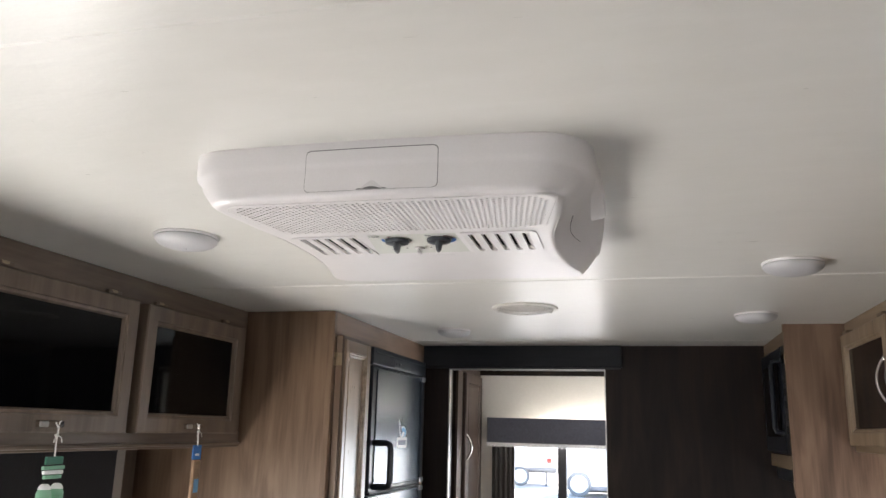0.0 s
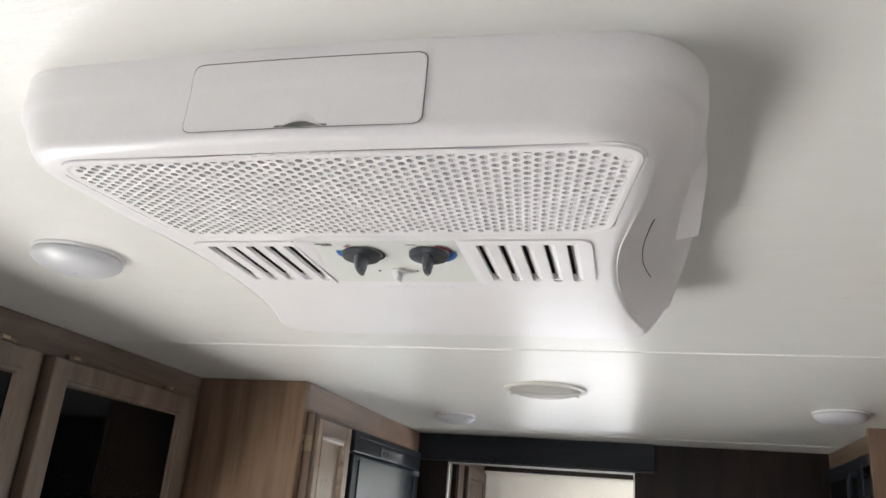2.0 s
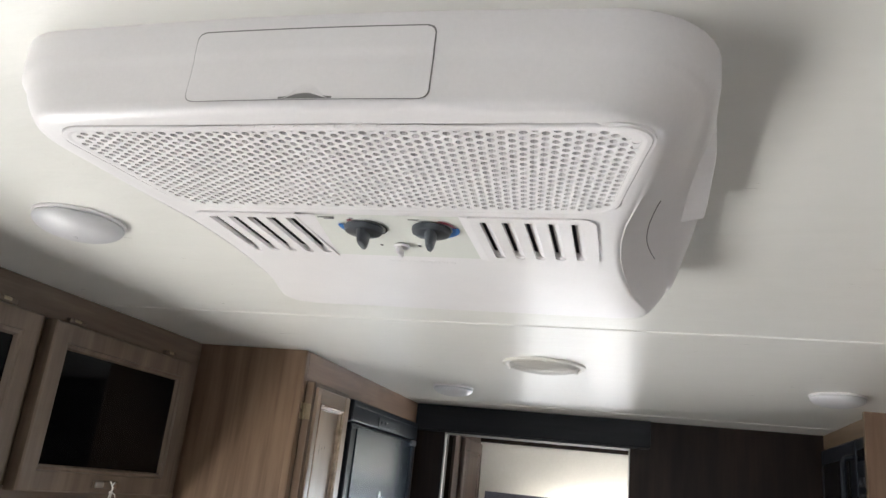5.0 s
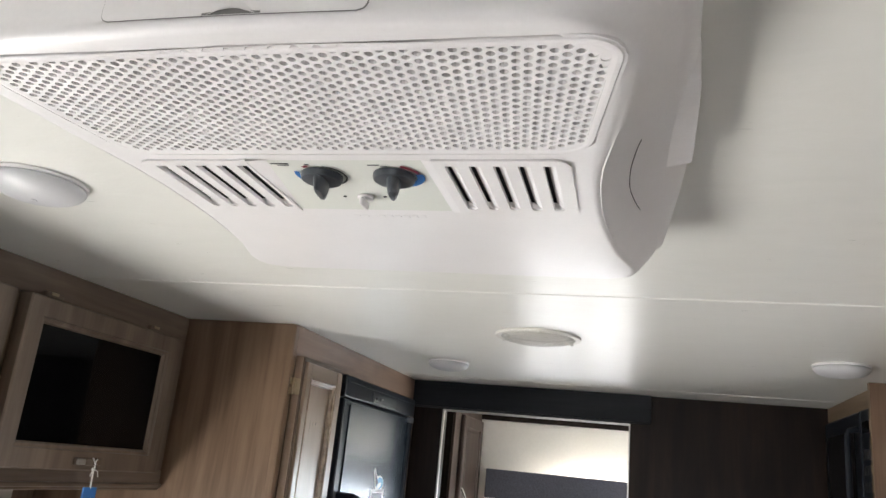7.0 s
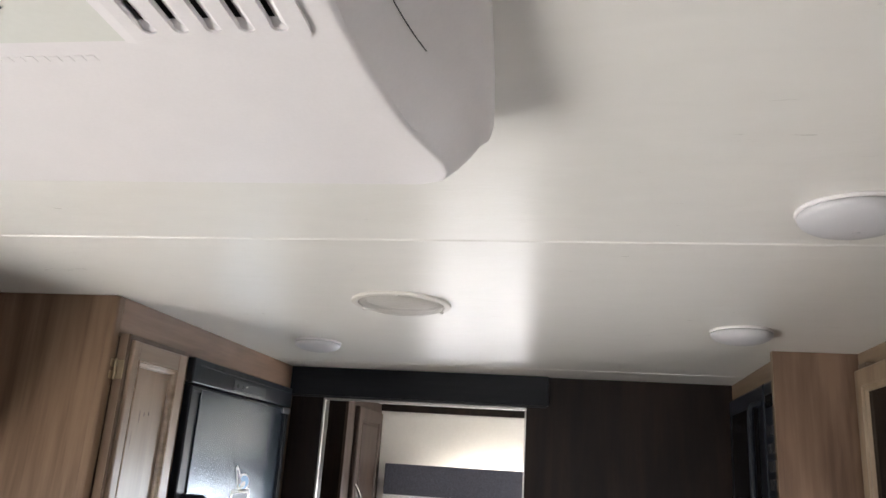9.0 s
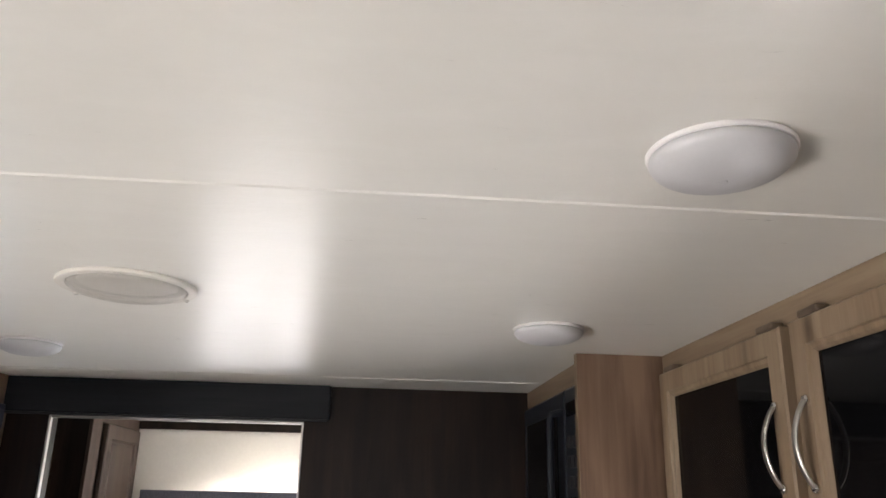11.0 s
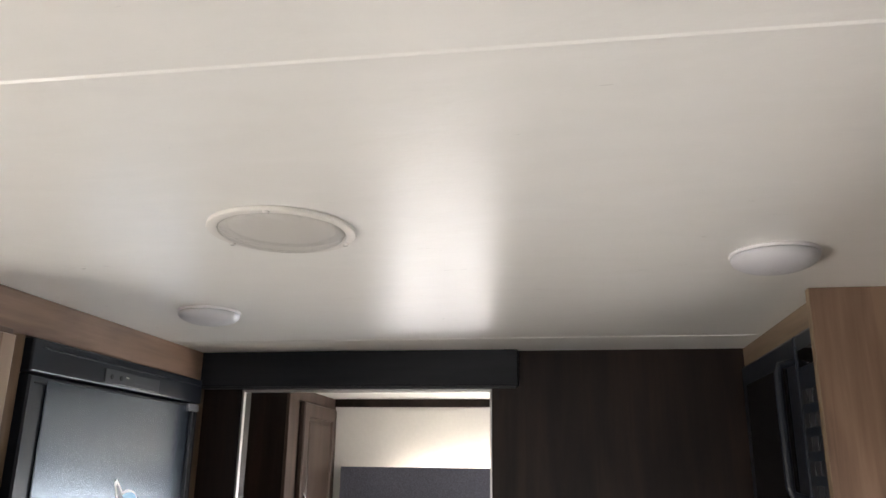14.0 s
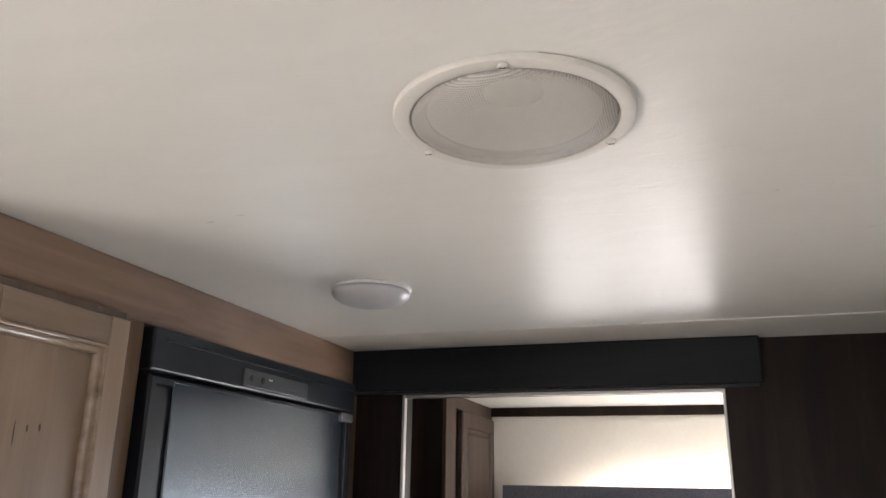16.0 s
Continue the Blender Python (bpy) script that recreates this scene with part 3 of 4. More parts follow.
# control panel between the vents
bm = bmesh.new()
low = 1.9265
vs = [bm.verts.new(p) for p in ((-0.3245, 1.078, low), (-0.1795, 1.078, low), (-0.1795, 1.1985, low), (-0.3345, 1.1985, low))]
bm.faces.new(vs)
panel = part("control_panel", bm, CONTROL_PLASTIC, ac, "pale greenish control panel")
bm = bmesh.new()
vs = [bm.verts.new(p) for p in ((-0.3365, 1.077, 1.9250), (-0.3145, 1.077, 1.9264), (-0.3335, 1.1985, 1.9264), (-0.3365, 1.1985, 1.9250))]
bm.faces.new(vs)
part("slope", bm, WHITE_PLASTIC, panel)
bm = bmesh.new()
vs = [bm.verts.new(p) for p in ((-0.1795, 1.077, 1.9264), (-0.1710, 1.077, 1.9250), (-0.1710, 1.2005, 1.9250), (-0.1795, 1.2005, 1.9264))]
bm.faces.new(vs)
part("slope", bm, WHITE_PLASTIC, panel)


def arc_band(cx, cy, r0, r1, a0, a1, z):
    bm = bmesh.new()
    last = None
    for k in range(25):
        a = radians(a0 + (a1 - a0) * k / 24)
        row = [bm.verts.new((cx + r * math.cos(a), cy + r * math.sin(a), z)) for r in (r0, r1)]
        if last:
            bm.faces.new((last[0], last[1], row[1], row[0]))
        last = row
    return bm


def knob(cx, cy, lean, bands):
    base = smooth(part("knob", lathe([(0.0182, 1.9256), (0.0182, 1.9228), (0.0172, 1.9205), (0.0158, 1.9198), (0.001, 1.9196)], (cx, cy, 0), 40), KNOB_GREY, ac, "dark grey control knob"), 35)
    bm = bmesh.new()
    loops = []
    for z, w, l in ((1.9200, 0.0060, 0.0185), (1.9150, 0.0052, 0.0185), (1.9095, 0.0040, 0.0165), (1.9080, 0.0026, 0.0140)):
        ring = []
        for k in range(20):
            a = 2 * math.pi * k / 20
            u, t = w * math.cos(a), l * math.sin(a) * (1.0 if math.sin(a) > 0 else 0.85)
            ring.append(bm.verts.new((cx + u * math.cos(lean) - t * math.sin(lean), cy + u * math.sin(lean) + t * math.cos(lean), z)))
        loops.append(ring)
    for a, b in zip(loops, loops[1:]):
        for k in range(20):
            bm.faces.new((a[k], a[(k + 1) % 20], b[(k + 1) % 20], b[k]))
    bm.faces.new(loops[0]), bm.faces.new(loops[-1])
    smooth(part("pointer", bm, KNOB_GREY, base), 45)
    for m, r0, r1, a0, a1 in bands:
        part("scale_band", arc_band(cx, cy, r0, r1, a0, a1, 1.92545), m, panel)


knob(-0.276, 1.109, radians(8), [(BLUE, 0.0195, 0.0240, 110, 205), (SLOT_DARK, 0.0205, 0.0225, -70, 75), (RED, 0.0198, 0.0230, 240, 255)])
knob(-0.2105, 1.109, radians(12), [(RED, 0.0210, 0.0245, -62, -8), (BLUE, 0.0195, 0.0262, -8, 80)])
base = smooth(part("small_knob", lathe([(0.0078, 1.9256), (0.0078, 1.9236), (0.0070, 1.9230), (0.0005, 1.9229)], (-0.2530, 1.160, 0), 28), WHITE_PLASTIC, ac, "small white louvre knob"), 35)
bm = bmesh.new()
box(bm, -0.2565, -0.2515, 1.1525, 1.1690, 1.9150, 1.9232, 0.0022, 3)
smooth(part("pointer", bm, WHITE_PLASTIC, base), 50)
for x, m in ((-0.2735, SLOT_DARK), (-0.2345, KNOB_GREY)):
    part("mark", lathe([(0.0017, 1.9257), (0.0017, 1.92535), (0.0004, 1.92535)], (x, 1.160, 0), 14), m, panel)
# printed legends too small to read
for x, y, w, h in ((-0.305, 1.0835, 0.016, 0.0012), (-0.303, 1.0870, 0.010, 0.0010), (-0.281, 1.0850, 0.004, 0.0010), (-0.222, 1.0860, 0.010, 0.0012), (-0.214, 1.0890, 0.006, 0.0010)):
    part("legend", one_box(x - w / 2, x + w / 2, y - h / 2, y + h / 2, 1.9254, 1.9257), KNOB_GREY, panel)
# raised maker's mark, too faint to read
for k in range(9):
    x = -0.284 + k * 0.0085
    part("raised_mark", one_box(x, x + 0.0058, 1.2150, 1.2215, 1.9266, 1.9274, 0.0002, 1), WHITE_PLASTIC, ac)


def front_patch(x0, x1, v0, v1, lift, cols=24, rows=10, round_=0.0):
    """A patch laid over the front of the shell between two sides and two heights."""
    bm = bmesh.new()
    grid = []
    for j in range(rows + 1):
        v = v0 + (v1 - v0) * j / rows
        row = []
        for i in range(cols + 1):
            x = x0 + (x1 - x0) * i / cols
            if round_:
                # ease the four corners
                dv = min(v - v0, v1 - v) / (v1 - v0)
                if dv < 0.12:
                    cut = round_ * (1 - math.sqrt(max(0, 1 - (1 - dv / 0.12) ** 2)))
                    x = max(x0 + cut, min(x1 - cut, x))
            y0 = 0.890 - 0.0065 * math.sin(math.pi * min(1, max(0, (x - AC_X + AC_HALF - 0.060) / (2 * AC_HALF - 0.132))))
            p = ac_point(x - AC_X, y0, v)
            row.append(bm.verts.new((x, p.y - lift, p.z - lift * 0.35)))
        grid.append(row)
    for a, b in zip(grid, grid[1:]):
        for i in range(cols):
            bm.faces.new((a[i], a[i + 1], b[i + 1], b[i]))
    return bm


# grey patch laid on the shell; its rim is the seam's painted shadow
part("access_gap", front_patch(-0.3348, -0.1604, 0.152, 0.9905, 0.0005, 28, 40, 0.006), GAP_GREY, ac, "grey sheet drawing the fine shadow line round the access door")
door = smooth(part("access_door", front_patch(-0.3340, -0.1612, 0.170, 0.984, 0.0012, 28, 40, 0.006), WHITE_PLASTIC, ac, "white snap-in access door"), 60)
# arched finger pull: a swelling over a crescent of painted shade at the door's lower edge
bm, dark = bmesh.new(), bmesh.new()
last = seam = None
for k in range(25):
    f = -1 + 2 * k / 24
    x, swell = -0.2445 + 0.0190 * f, 0.5 + 0.5 * math.cos(math.pi * f)
    low_v, high_v = 0.985 - 0.040 * swell, 0.985 - 0.120 * swell - 0.004
    row = []
    for v, lift in ((low_v, 0.0012 + 0.0034 * swell), (low_v * 0.65 + high_v * 0.35, 0.0014 + 0.0030 * swell), (low_v * 0.3 + high_v * 0.7, 0.0013 + 0.0014 * swell), (high_v - 0.06 * swell, 0.0011)):
        p = ac_point(x - AC_X, 0.8836, v)
        row.append(bm.verts.new((x, p.y - lift, p.z)))
    p, q = ac_point(x - AC_X, 0.8836, low_v - 0.02), ac_point(x - AC_X, 0.8836, 0.987)
    edge = [dark.verts.new((x, p.y - 0.0016, p.z)), dark.verts.new((x, q.y - 0.0016, q.z))]
    if last:
        for j in range(3):
            bm.faces.new((last[j], last[j + 1], row[j + 1], row[j]))
        dark.faces.new((seam[0], seam[1], edge[1], edge[0]))
    last, seam = row, edge
smooth(part("finger_lip", bm, WHITE_PLASTIC, door), 60)
part("finger_notch", dark, GAP_GREY, door, "grey crescent painted as shade under the finger lip")
# thin mounting lip that shows along each side of the unit and stops short of the back
for side in (-1, 1):
    bm = bmesh.new()
    rows_ = []
    for k in range(21):
        y = 0.966 + 0.221 * k / 20
        grow = ease(0, 8, k)
        out, deep = AC_X + side * (profile(TOP_AT, y) + 0.0022 * grow - 0.004 * (1 - grow)), 0.006 + 0.0225 * grow
        root = ac_point(side * AC_HALF, y, (deep + 0.004) / 0.0668)
        rows_.append([bm.verts.new(p) for p in ((out, y, C - 0.0004), (out, y, C - deep + 0.0015), (out - side * 0.0006, y, C - deep), (root.x - side * 0.0006, y, root.z), (root.x - side * 0.004, y, C - 0.0004))])
    for p, q in zip(rows_, rows_[1:]):
        for j in range(5):
            bm.faces.new((p[j], p[(j + 1) % 5], q[(j + 1) % 5], q[j]))
    bm.faces.new(rows_[0]), bm.faces.new(rows_[-1])
    smooth(part("flange", bm, WHITE_PLASTIC, ac), 30)
# slit along the moulded side louvre
pts = []
for k in range(15):
    f = k / 14
    y, z = 1.093 + 0.166 * f, 1.9508 + 0.0022 * f - 0.0028 * math.sin(math.pi * f)
    q = ac_point(AC_HALF, 0.890 + (y - 0.897) * 0.558 / 0.540, (C - z) / 0.0685)
    pts.append((q.x + 0.0002, y, q.z))
part("side_slit", tube(pts, 0.0004, 6), SLOT_DARK, ac)
# the unit sits a little askew on the ceiling
ac.rotation_euler.z = radians(1.8)

# ---- ceiling lights and speaker ----
light = thing("ceiling_light", (0.388, 1.704, C), "white round dome ceiling light, switched off", "ceiling light", "dome lights on the ceiling")
base = smooth(part("base", lathe([(0.0600, C), (0.0612, C - 0.0010), (0.0612, C - 0.0030), (0.0602, C - 0.0044), (0.0560, C - 0.0048)], (0.388, 1.704, 0), 64), WHITE_PLASTIC, light), 35)
lens = [(0.0560, C - 0.0040), (0.0586, C - 0.0050), (0.0592, C - 0.0070)]
for k in range(1, 19):
    a = math.pi / 2 * k / 18
    lens.append((0.0592 * max(math.cos(a), 0.0) ** 0.88 + 0.0002, C - 0.0070 - 0.0205 * math.sin(a)))
smooth(part("lens", lathe(lens, (0.388, 1.704, 0), 64), LENS_PLASTIC, light, "milky dome lens"), 60)
part("clip_mark", lathe([(0.0040, C - 0.0270), (0.0040, C - 0.0277), (0.0030, C - 0.0280), (0.0003, C - 0.0280)], (0.388, 1.704, 0), 16), LENS_PLASTIC, light)
for x, y in ((0.406, 2.427), (-0.585, 2.741), (-0.768, 1.300)):
    copy_thing(light, pose(x, y, C))

speaker = thing("ceiling_speaker", (SX, SY, C), "beige round ceiling speaker with a mesh grille and three screws", "speaker")
RING_PROFILE = [(0.0945, C), (0.0960, C - 0.0010), (0.0960, C - 0.0036), (0.0950, C - 0.0054), (0.0930, C - 0.0060), (0.0845, C - 0.0062), (0.0832, C - 0.0056), (0.0828, C - 0.0002)]


def mesh_cloth():
    """Fine perforated grille: pinholes in rows, open to what lies behind."""
    m, nt, b = material("speaker_mesh")
    v = coords(nt, (1, 1, 0), False)
    tc = nt.nodes.new("ShaderNodeVectorMath")
    tc.operation = "SCALE"
    tc.inputs["Scale"].default_value = 1 / 0.0019
    nt.links.new(v, tc.inputs[0])
    fr = nt.nodes.new("ShaderNodeVectorMath")
    fr.operation = "FRACTION"
    nt.links.new(tc.outputs[0], fr.inputs[0])
    ds = nt.nodes.new("ShaderNodeVectorMath")
    ds.operation = "DISTANCE"
    ds.inputs[1].default_value = (0.5, 0.5, 0)
    nt.links.new(fr.outputs[0], ds.inputs[0])
    nt.links.new(ramp(nt, ds.outputs["Value"], [(0.31, (0, 0, 0)), (0.36, (1, 1, 1))]), b.inputs["Alpha"])
    b.inputs["Base Color"].default_value = (0.58, 0.56, 0.52, 1)
    b.inputs["Roughness"].default_value = 0.45
    return m


SPEAKER_MESH = mesh_cloth()
CONE_GREY = plain("speaker_basket", (0.40, 0.385, 0.355), 0.7, vary=0.05, size=80)
CONE_PALE = plain("speaker_cone", (0.62, 0.60, 0.56), 0.5, vary=0.04, size=80)


def open_lathe(profile, centre, steps):
    """A turned surface without its two end faces."""
    bm = lathe(profile, centre, steps)
    bmesh.ops.delete(bm, geom=[f for f in bm.faces if len(f.verts) > 4], context="FACES_ONLY")
    return bm


smooth(part("ring", open_lathe(RING_PROFILE, (SX, SY, 0), 72), SPEAKER_PLASTIC, speaker), 40)
part("backing", open_lathe([(0.0832, C + 0.0005), (0.0700, C + 0.0000), (0.0695, C + 0.0015)], (SX, SY, 0), 64), CONE_GREY, speaker, "grey speaker basket behind the mesh")
smooth(part("cone", open_lathe([(0.0700, C + 0.0010), (0.0640, C + 0.0020), (0.0240, C + 0.0200), (0.0160, C + 0.0160), (0.0005, C + 0.0140)], (SX, SY, 0), 64), CONE_PALE, speaker, "pale speaker cone behind the mesh"), 40)
dome = [(0.0812, C - 0.0050), (0.0806, C - 0.0066), (0.0780, C - 0.0090), (0.0730, C - 0.0114), (0.0640, C - 0.0138), (0.0540, C - 0.0154), (0.0480, C - 0.0162), (0.0440, C - 0.0172), (0.0300, C - 0.0178)]
bm = bmesh.new()
last = None
for r, z in dome + [(0.0004, C - 0.0180)]:
    ring = [bm.verts.new((SX + r * math.cos(2 * math.pi * k / 72), SY + r * math.sin(2 * math.pi * k / 72), z)) for k in range(72)]
    if last:
        for k in range(72):
            bm.faces.new((last[k], last[(k + 1) % 72], ring[(k + 1) % 72], ring[k]))
    last = ring
smooth(part("mesh_grille", bm, SPEAKER_MESH, speaker, "finely perforated beige grille"), 60)
for a in (-82, 38, 158):
    x, y = SX + 0.0895 * math.cos(radians(a)), SY + 0.0895 * math.sin(radians(a))
    s = smooth(part("screw", lathe([(0.0044, C - 0.0055), (0.0044, C - 0.0074), (0.0033, C - 0.0087), (0.0005, C - 0.0090)], (x, y, 0), 16), SCREW, speaker, "small bright screw"), 35)
    part("slot", one_box(x - 0.0024, x + 0.0024, y - 0.0004, y + 0.0004, C - 0.0092, C - 0.0085), SLOT_DARK, s)

# ---- left overhead cabinet ----
LF, LD = -1.146, -1.116  # cabinet face, door front
left = thing("overhead_cabinet", (-1.32, 1.2, 1.578), "taupe wood overhead cabinet with black glass lift-up doors", "cabinet")
part("body", one_box(-1.4995, LF - 0.018, 0.2, 2.2425, 1.580, 1.9990), TAUPE_V, left)
part("top_rail", one_box(LF - 0.018, LF, 0.2, 2.2425, 1.938, 1.9992, 0.001), TAUPE_H, left)
part("bottom_rail", one_box(LF - 0.018, LF + 0.002, 0.2, 2.2425, 1.578, 1.624, 0.003), TAUPE_H, left)
part("bottom_bead", one_box(LF, LF + 0.010, 0.2, 2.2425, 1.584, 1.594, 0.004), TAUPE_H, left)
for y0, y1 in ((1.658, 1.692), (2.160, 2.2425), (1.150, 1.190), (0.2, 0.30)):
    part("stile", one_box(LF - 0.018, LF - 0.0005, y0, y1, 1.624, 1.938), TAUPE_V, left)


def glass_door(parent, back, front, y0, y1, z0, z1, stile, mat, inner=0.010):
    """A framed door with a moulded inner edge and a dark glass panel, on a plane of constant x."""
    s = 1 if front > back else -1
    ring = rect_loops([(0, back), (0, front - s * 0.003), (0.003, front), (stile - 0.012, front), (stile - 0.010, front - s * 0.0035), (stile - 0.004, front - s * 0.0045), (stile, front - s * 0.010), (stile, back)], y0, y1, z0, z1, False)
    leaf = part("door", ring, mat, parent, "framed glass door leaf")
    x = front - s * 0.011
    part("glass", one_box(min(x, x - s * 0.004), max(x, x - s * 0.004), y0 + stile - 0.004, y1 - stile + 0.004, z0 + stile - 0.004, z1 - stile + 0.004), BLACK_GLASS, leaf, "black tinted glass panel")
    return leaf


for y0, y1, ly in ((1.694, 2.178, 1.935), (1.174, 1.657, 1.405)):
    leaf = glass_door(left, LF + 0.001, LD, y0, y1, 1.618, 1.936, 0.050, TAUPE_V)
    part("latch", one_box(LD, LD + 0.007, ly - 0.040, ly + 0.040, 1.629, 1.644, 0.003, 3), BRONZE, leaf, "small bronze push latch")
    part("latch_plate", one_box(LD + 0.006, LD + 0.011, ly - 0.038, ly - 0.012, 1.6305, 1.6425, 0.003, 3), NICKEL, leaf, "bright latch end plate")
    part("latch_button", lathe([(0.008, LD + 0.009), (0.008, LD + 0.014), (0.006, LD + 0.016), (0.0005, LD + 0.016)], (0, ly + 0.018, 1.6365), 20, "x"), CHROME, leaf)
    for hy in (y0 + 0.075, y1 - 0.075):
        part("hinge", one_box(LF + 0.0005, LF + 0.012, hy - 0.024, hy + 0.024, 1.940, 1.951, 0.003, 2), BRONZE, leaf, "small dark hinge")
        part("hinge_clip", one_box(LF + 0.004, LF + 0.0125, hy - 0.012, hy + 0.010, 1.9430, 1.9515, 0.003, 3), BRASS, leaf, "bright spring clip")

# dark shade and pale frame of the dinette window
SHADE_BLACK = fabric("shade_black", (0.010, 0.011, 0.015))
shade = thing("roller_blind", (-1.46, 0.95, 1.30), "black roller blind partly drawn under the overhead cabinet", "blind")
part("roller", lathe([(0.0140, -0.25), (0.0155, -0.249), (0.0155, 2.077), (0.0140, 2.078)], (-1.462, 0, 1.560), 20, "y"), SLOT_DARK, shade)
part("cloth", one_box(-1.4478, -1.4462, -0.24, 2.074, 1.300, 1.565), SHADE_BLACK, shade)
part("hem_bar", one_box(-1.452, -1.442, -0.24, 2.074, 1.288, 1.303, 0.003), SLOT_DARK, shade)
structure("window_trim", one_box(-1.4995, -1.455, 2.080, 2.128, 0.90, 1.579, 0.004), WALL_PLAIN, "pale upright frame of the dinette window", "trim")

# hanging trinkets tied to the latches
def hang(y, top, low, name, label):
    ob = thing(name, (LD + 0.020, y, top), label, "trinket")
    part("string", tube([(LD + 0.013, y, top), (LD + 0.020, y + 0.002, top - 0.012), (LD + 0.021, y - 0.001, (top + low) / 2), (LD + 0.021, y, low)], 0.0017, 6), STRING, ob, "white knotted string")
    part("knot", lathe([(0.0005, -0.004), (0.004, -0.002), (0.0045, 0.001), (0.0005, 0.004)], (LD + 0.021, y - 0.002, (top + low) / 2 + 0.008), 10), STRING, ob)
    for d in (-1, 1):
        part("loose_end", tube([(LD + 0.021, y, (top + low) / 2 + 0.008), (LD + 0.024, y + d * 0.008, (top + low) / 2 + 0.004), (LD + 0.024, y + d * 0.012, (top + low) / 2 - 0.006)], 0.0012, 5), STRING, ob)
    return ob


X = LD + 0.018
ob = hang(1.408, 1.640, 1.572, "hanging_card", "pale green and white card charm hanging on a string")
part("cap", one_box(X, X + 0.006, 1.384, 1.432, 1.556, 1.572, 0.002), GREEN_DEEP, ob)
for k, m in enumerate((GREEN_PALE, WHITE_STICKER, GREEN_PALE)):
    part("stripe", one_box(X - 0.001, X + 0.007, 1.378 + 0.003 * k, 1.438 - 0.003 * k, 1.546 - 0.009 * k, 1.5535 - 0.009 * k, 0.0015, 1), m, ob)
for d in (-0.017, 0.017):
    part("lobe", lathe([(0.0005, 1.515), (0.010, 1.512), (0.0145, 1.500), (0.0145, 1.445), (0.012, 1.436), (0.0005, 1.434)], (X + 0.003, 1.408 + d, 0), 18), GREEN_PALE, ob, "pale green bottle-shaped lobe")
    part("white_top", lathe([(0.006, 1.5185), (0.0090, 1.5160), (0.0115, 1.5115), (0.0125, 1.5085), (0.0120, 1.5080)], (X + 0.003, 1.408 + d, 0), 18), WHITE_STICKER, ob)
ob = hang(1.938, 1.645, 1.585, "hanging_sachet", "blue-topped brown sachet hanging on a string")
part("header_card", one_box(X, X + 0.004, 1.918, 1.958, 1.550, 1.588, 0.0015), BLUE, ob, "bright blue header card")
part("header_mark", one_box(X + 0.004, X + 0.0045, 1.928, 1.948, 1.560, 1.566), WHITE_STICKER, ob)
part("pouch", one_box(X - 0.002, X + 0.008, 1.921, 1.955, 1.440, 1.550, 0.004, 3), PACK_BROWN, ob, "glossy brown pouch")
part("label_strip", one_box(X + 0.008, X + 0.0086, 1.927, 1.949, 1.465, 1.500), BLUE_STICKER, ob)

# ---- tall pantry cabinet round the fridge ----
PF, PD = -0.846, -0.815
tall = thing("pantry_cabinet", (-1.17, 2.76, 0.0), "walnut-toned tall cabinet holding a pantry and the fridge", "cabinet")
part("side_panel", one_box(-1.4995, PF - 0.004, 2.243, 2.261, 0.0, 1.9992), WOOD_V, tall)
part("corner_post", one_box(PF - 0.020, PF + 0.001, 2.2425, 2.266, 0.0, 1.9994, 0.004, 3), WOOD_V, tall)
part("top_rail", one_box(PF - 0.018, PF, 2.266, 3.2865, 1.925, 1.9994, 0.001), WOOD_H, tall)
part("mid_stile", one_box(PF - 0.018, PF, 2.512, 2.566, 0.0, 1.925, 0.001), WOOD_V, tall)
part("end_stile", one_box(PF - 0.018, PF, 3.240, 3.2865, 0.0, 1.925, 0.001), WOOD_V, tall)
part("back_panel", one_box(-1.4995, -1.480, 2.262, 3.2865, 0.0, 1.999), WOOD_V, tall)
part("pantry_inner", one_box(-1.47, PF - 0.018, 2.262, 2.512, 0.05, 1.925), TAUPE_V, tall)
PINE_V = wood("knotty_wood_upright", (0.208, 0.140, 0.094), (0.256, 0.178, 0.122), (0.298, 0.213, 0.150), "z", rough=0.30, spec=0.7, relief=0.00012)
PINE_H = wood("knotty_wood_level", (0.150, 0.101, 0.067), (0.205, 0.143, 0.098), (0.255, 0.184, 0.129), "y", rough=0.30, spec=0.7, relief=0.00012)
DY0, DY1, DZ0, DZ1, DW = 2.270, 2.503, 0.20, 1.925, 0.034
leaf = part("door", one_box(PF + 0.0005, PD - 0.012, DY0, DY1, DZ0, DZ1), PINE_V, tall, "framed knotty wood pantry door with a sunk panel")
# shade on the door's stepped edge, put into a darker wood colour
LIP = wood("shaded_lip_wood", (0.070, 0.046, 0.032), (0.105, 0.071, 0.050), (0.140, 0.098, 0.071), "z", knots=False)
part("edge_lip", one_box(PD - 0.012, PD - 0.0075, DY0, DY0 + 0.010, DZ0, DZ1, 0.0015, 2), LIP, leaf, "stepped outer edge with its shade painted as darker wood")
part("edge_lip", one_box(PD - 0.012, PD - 0.0075, DY0 + 0.010, DY1, DZ1 - 0.011, DZ1, 0.0015, 2), LIP, leaf, "stepped outer edge with its shade painted as darker wood")
for y0, y1 in ((DY0 + 0.010, DY0 + DW), (DY1 - DW, DY1)):
    part("stile", one_box(PD - 0.012, PD, y0, y1, DZ0, DZ1 - 0.011, 0.0025, 2), PINE_V, leaf)
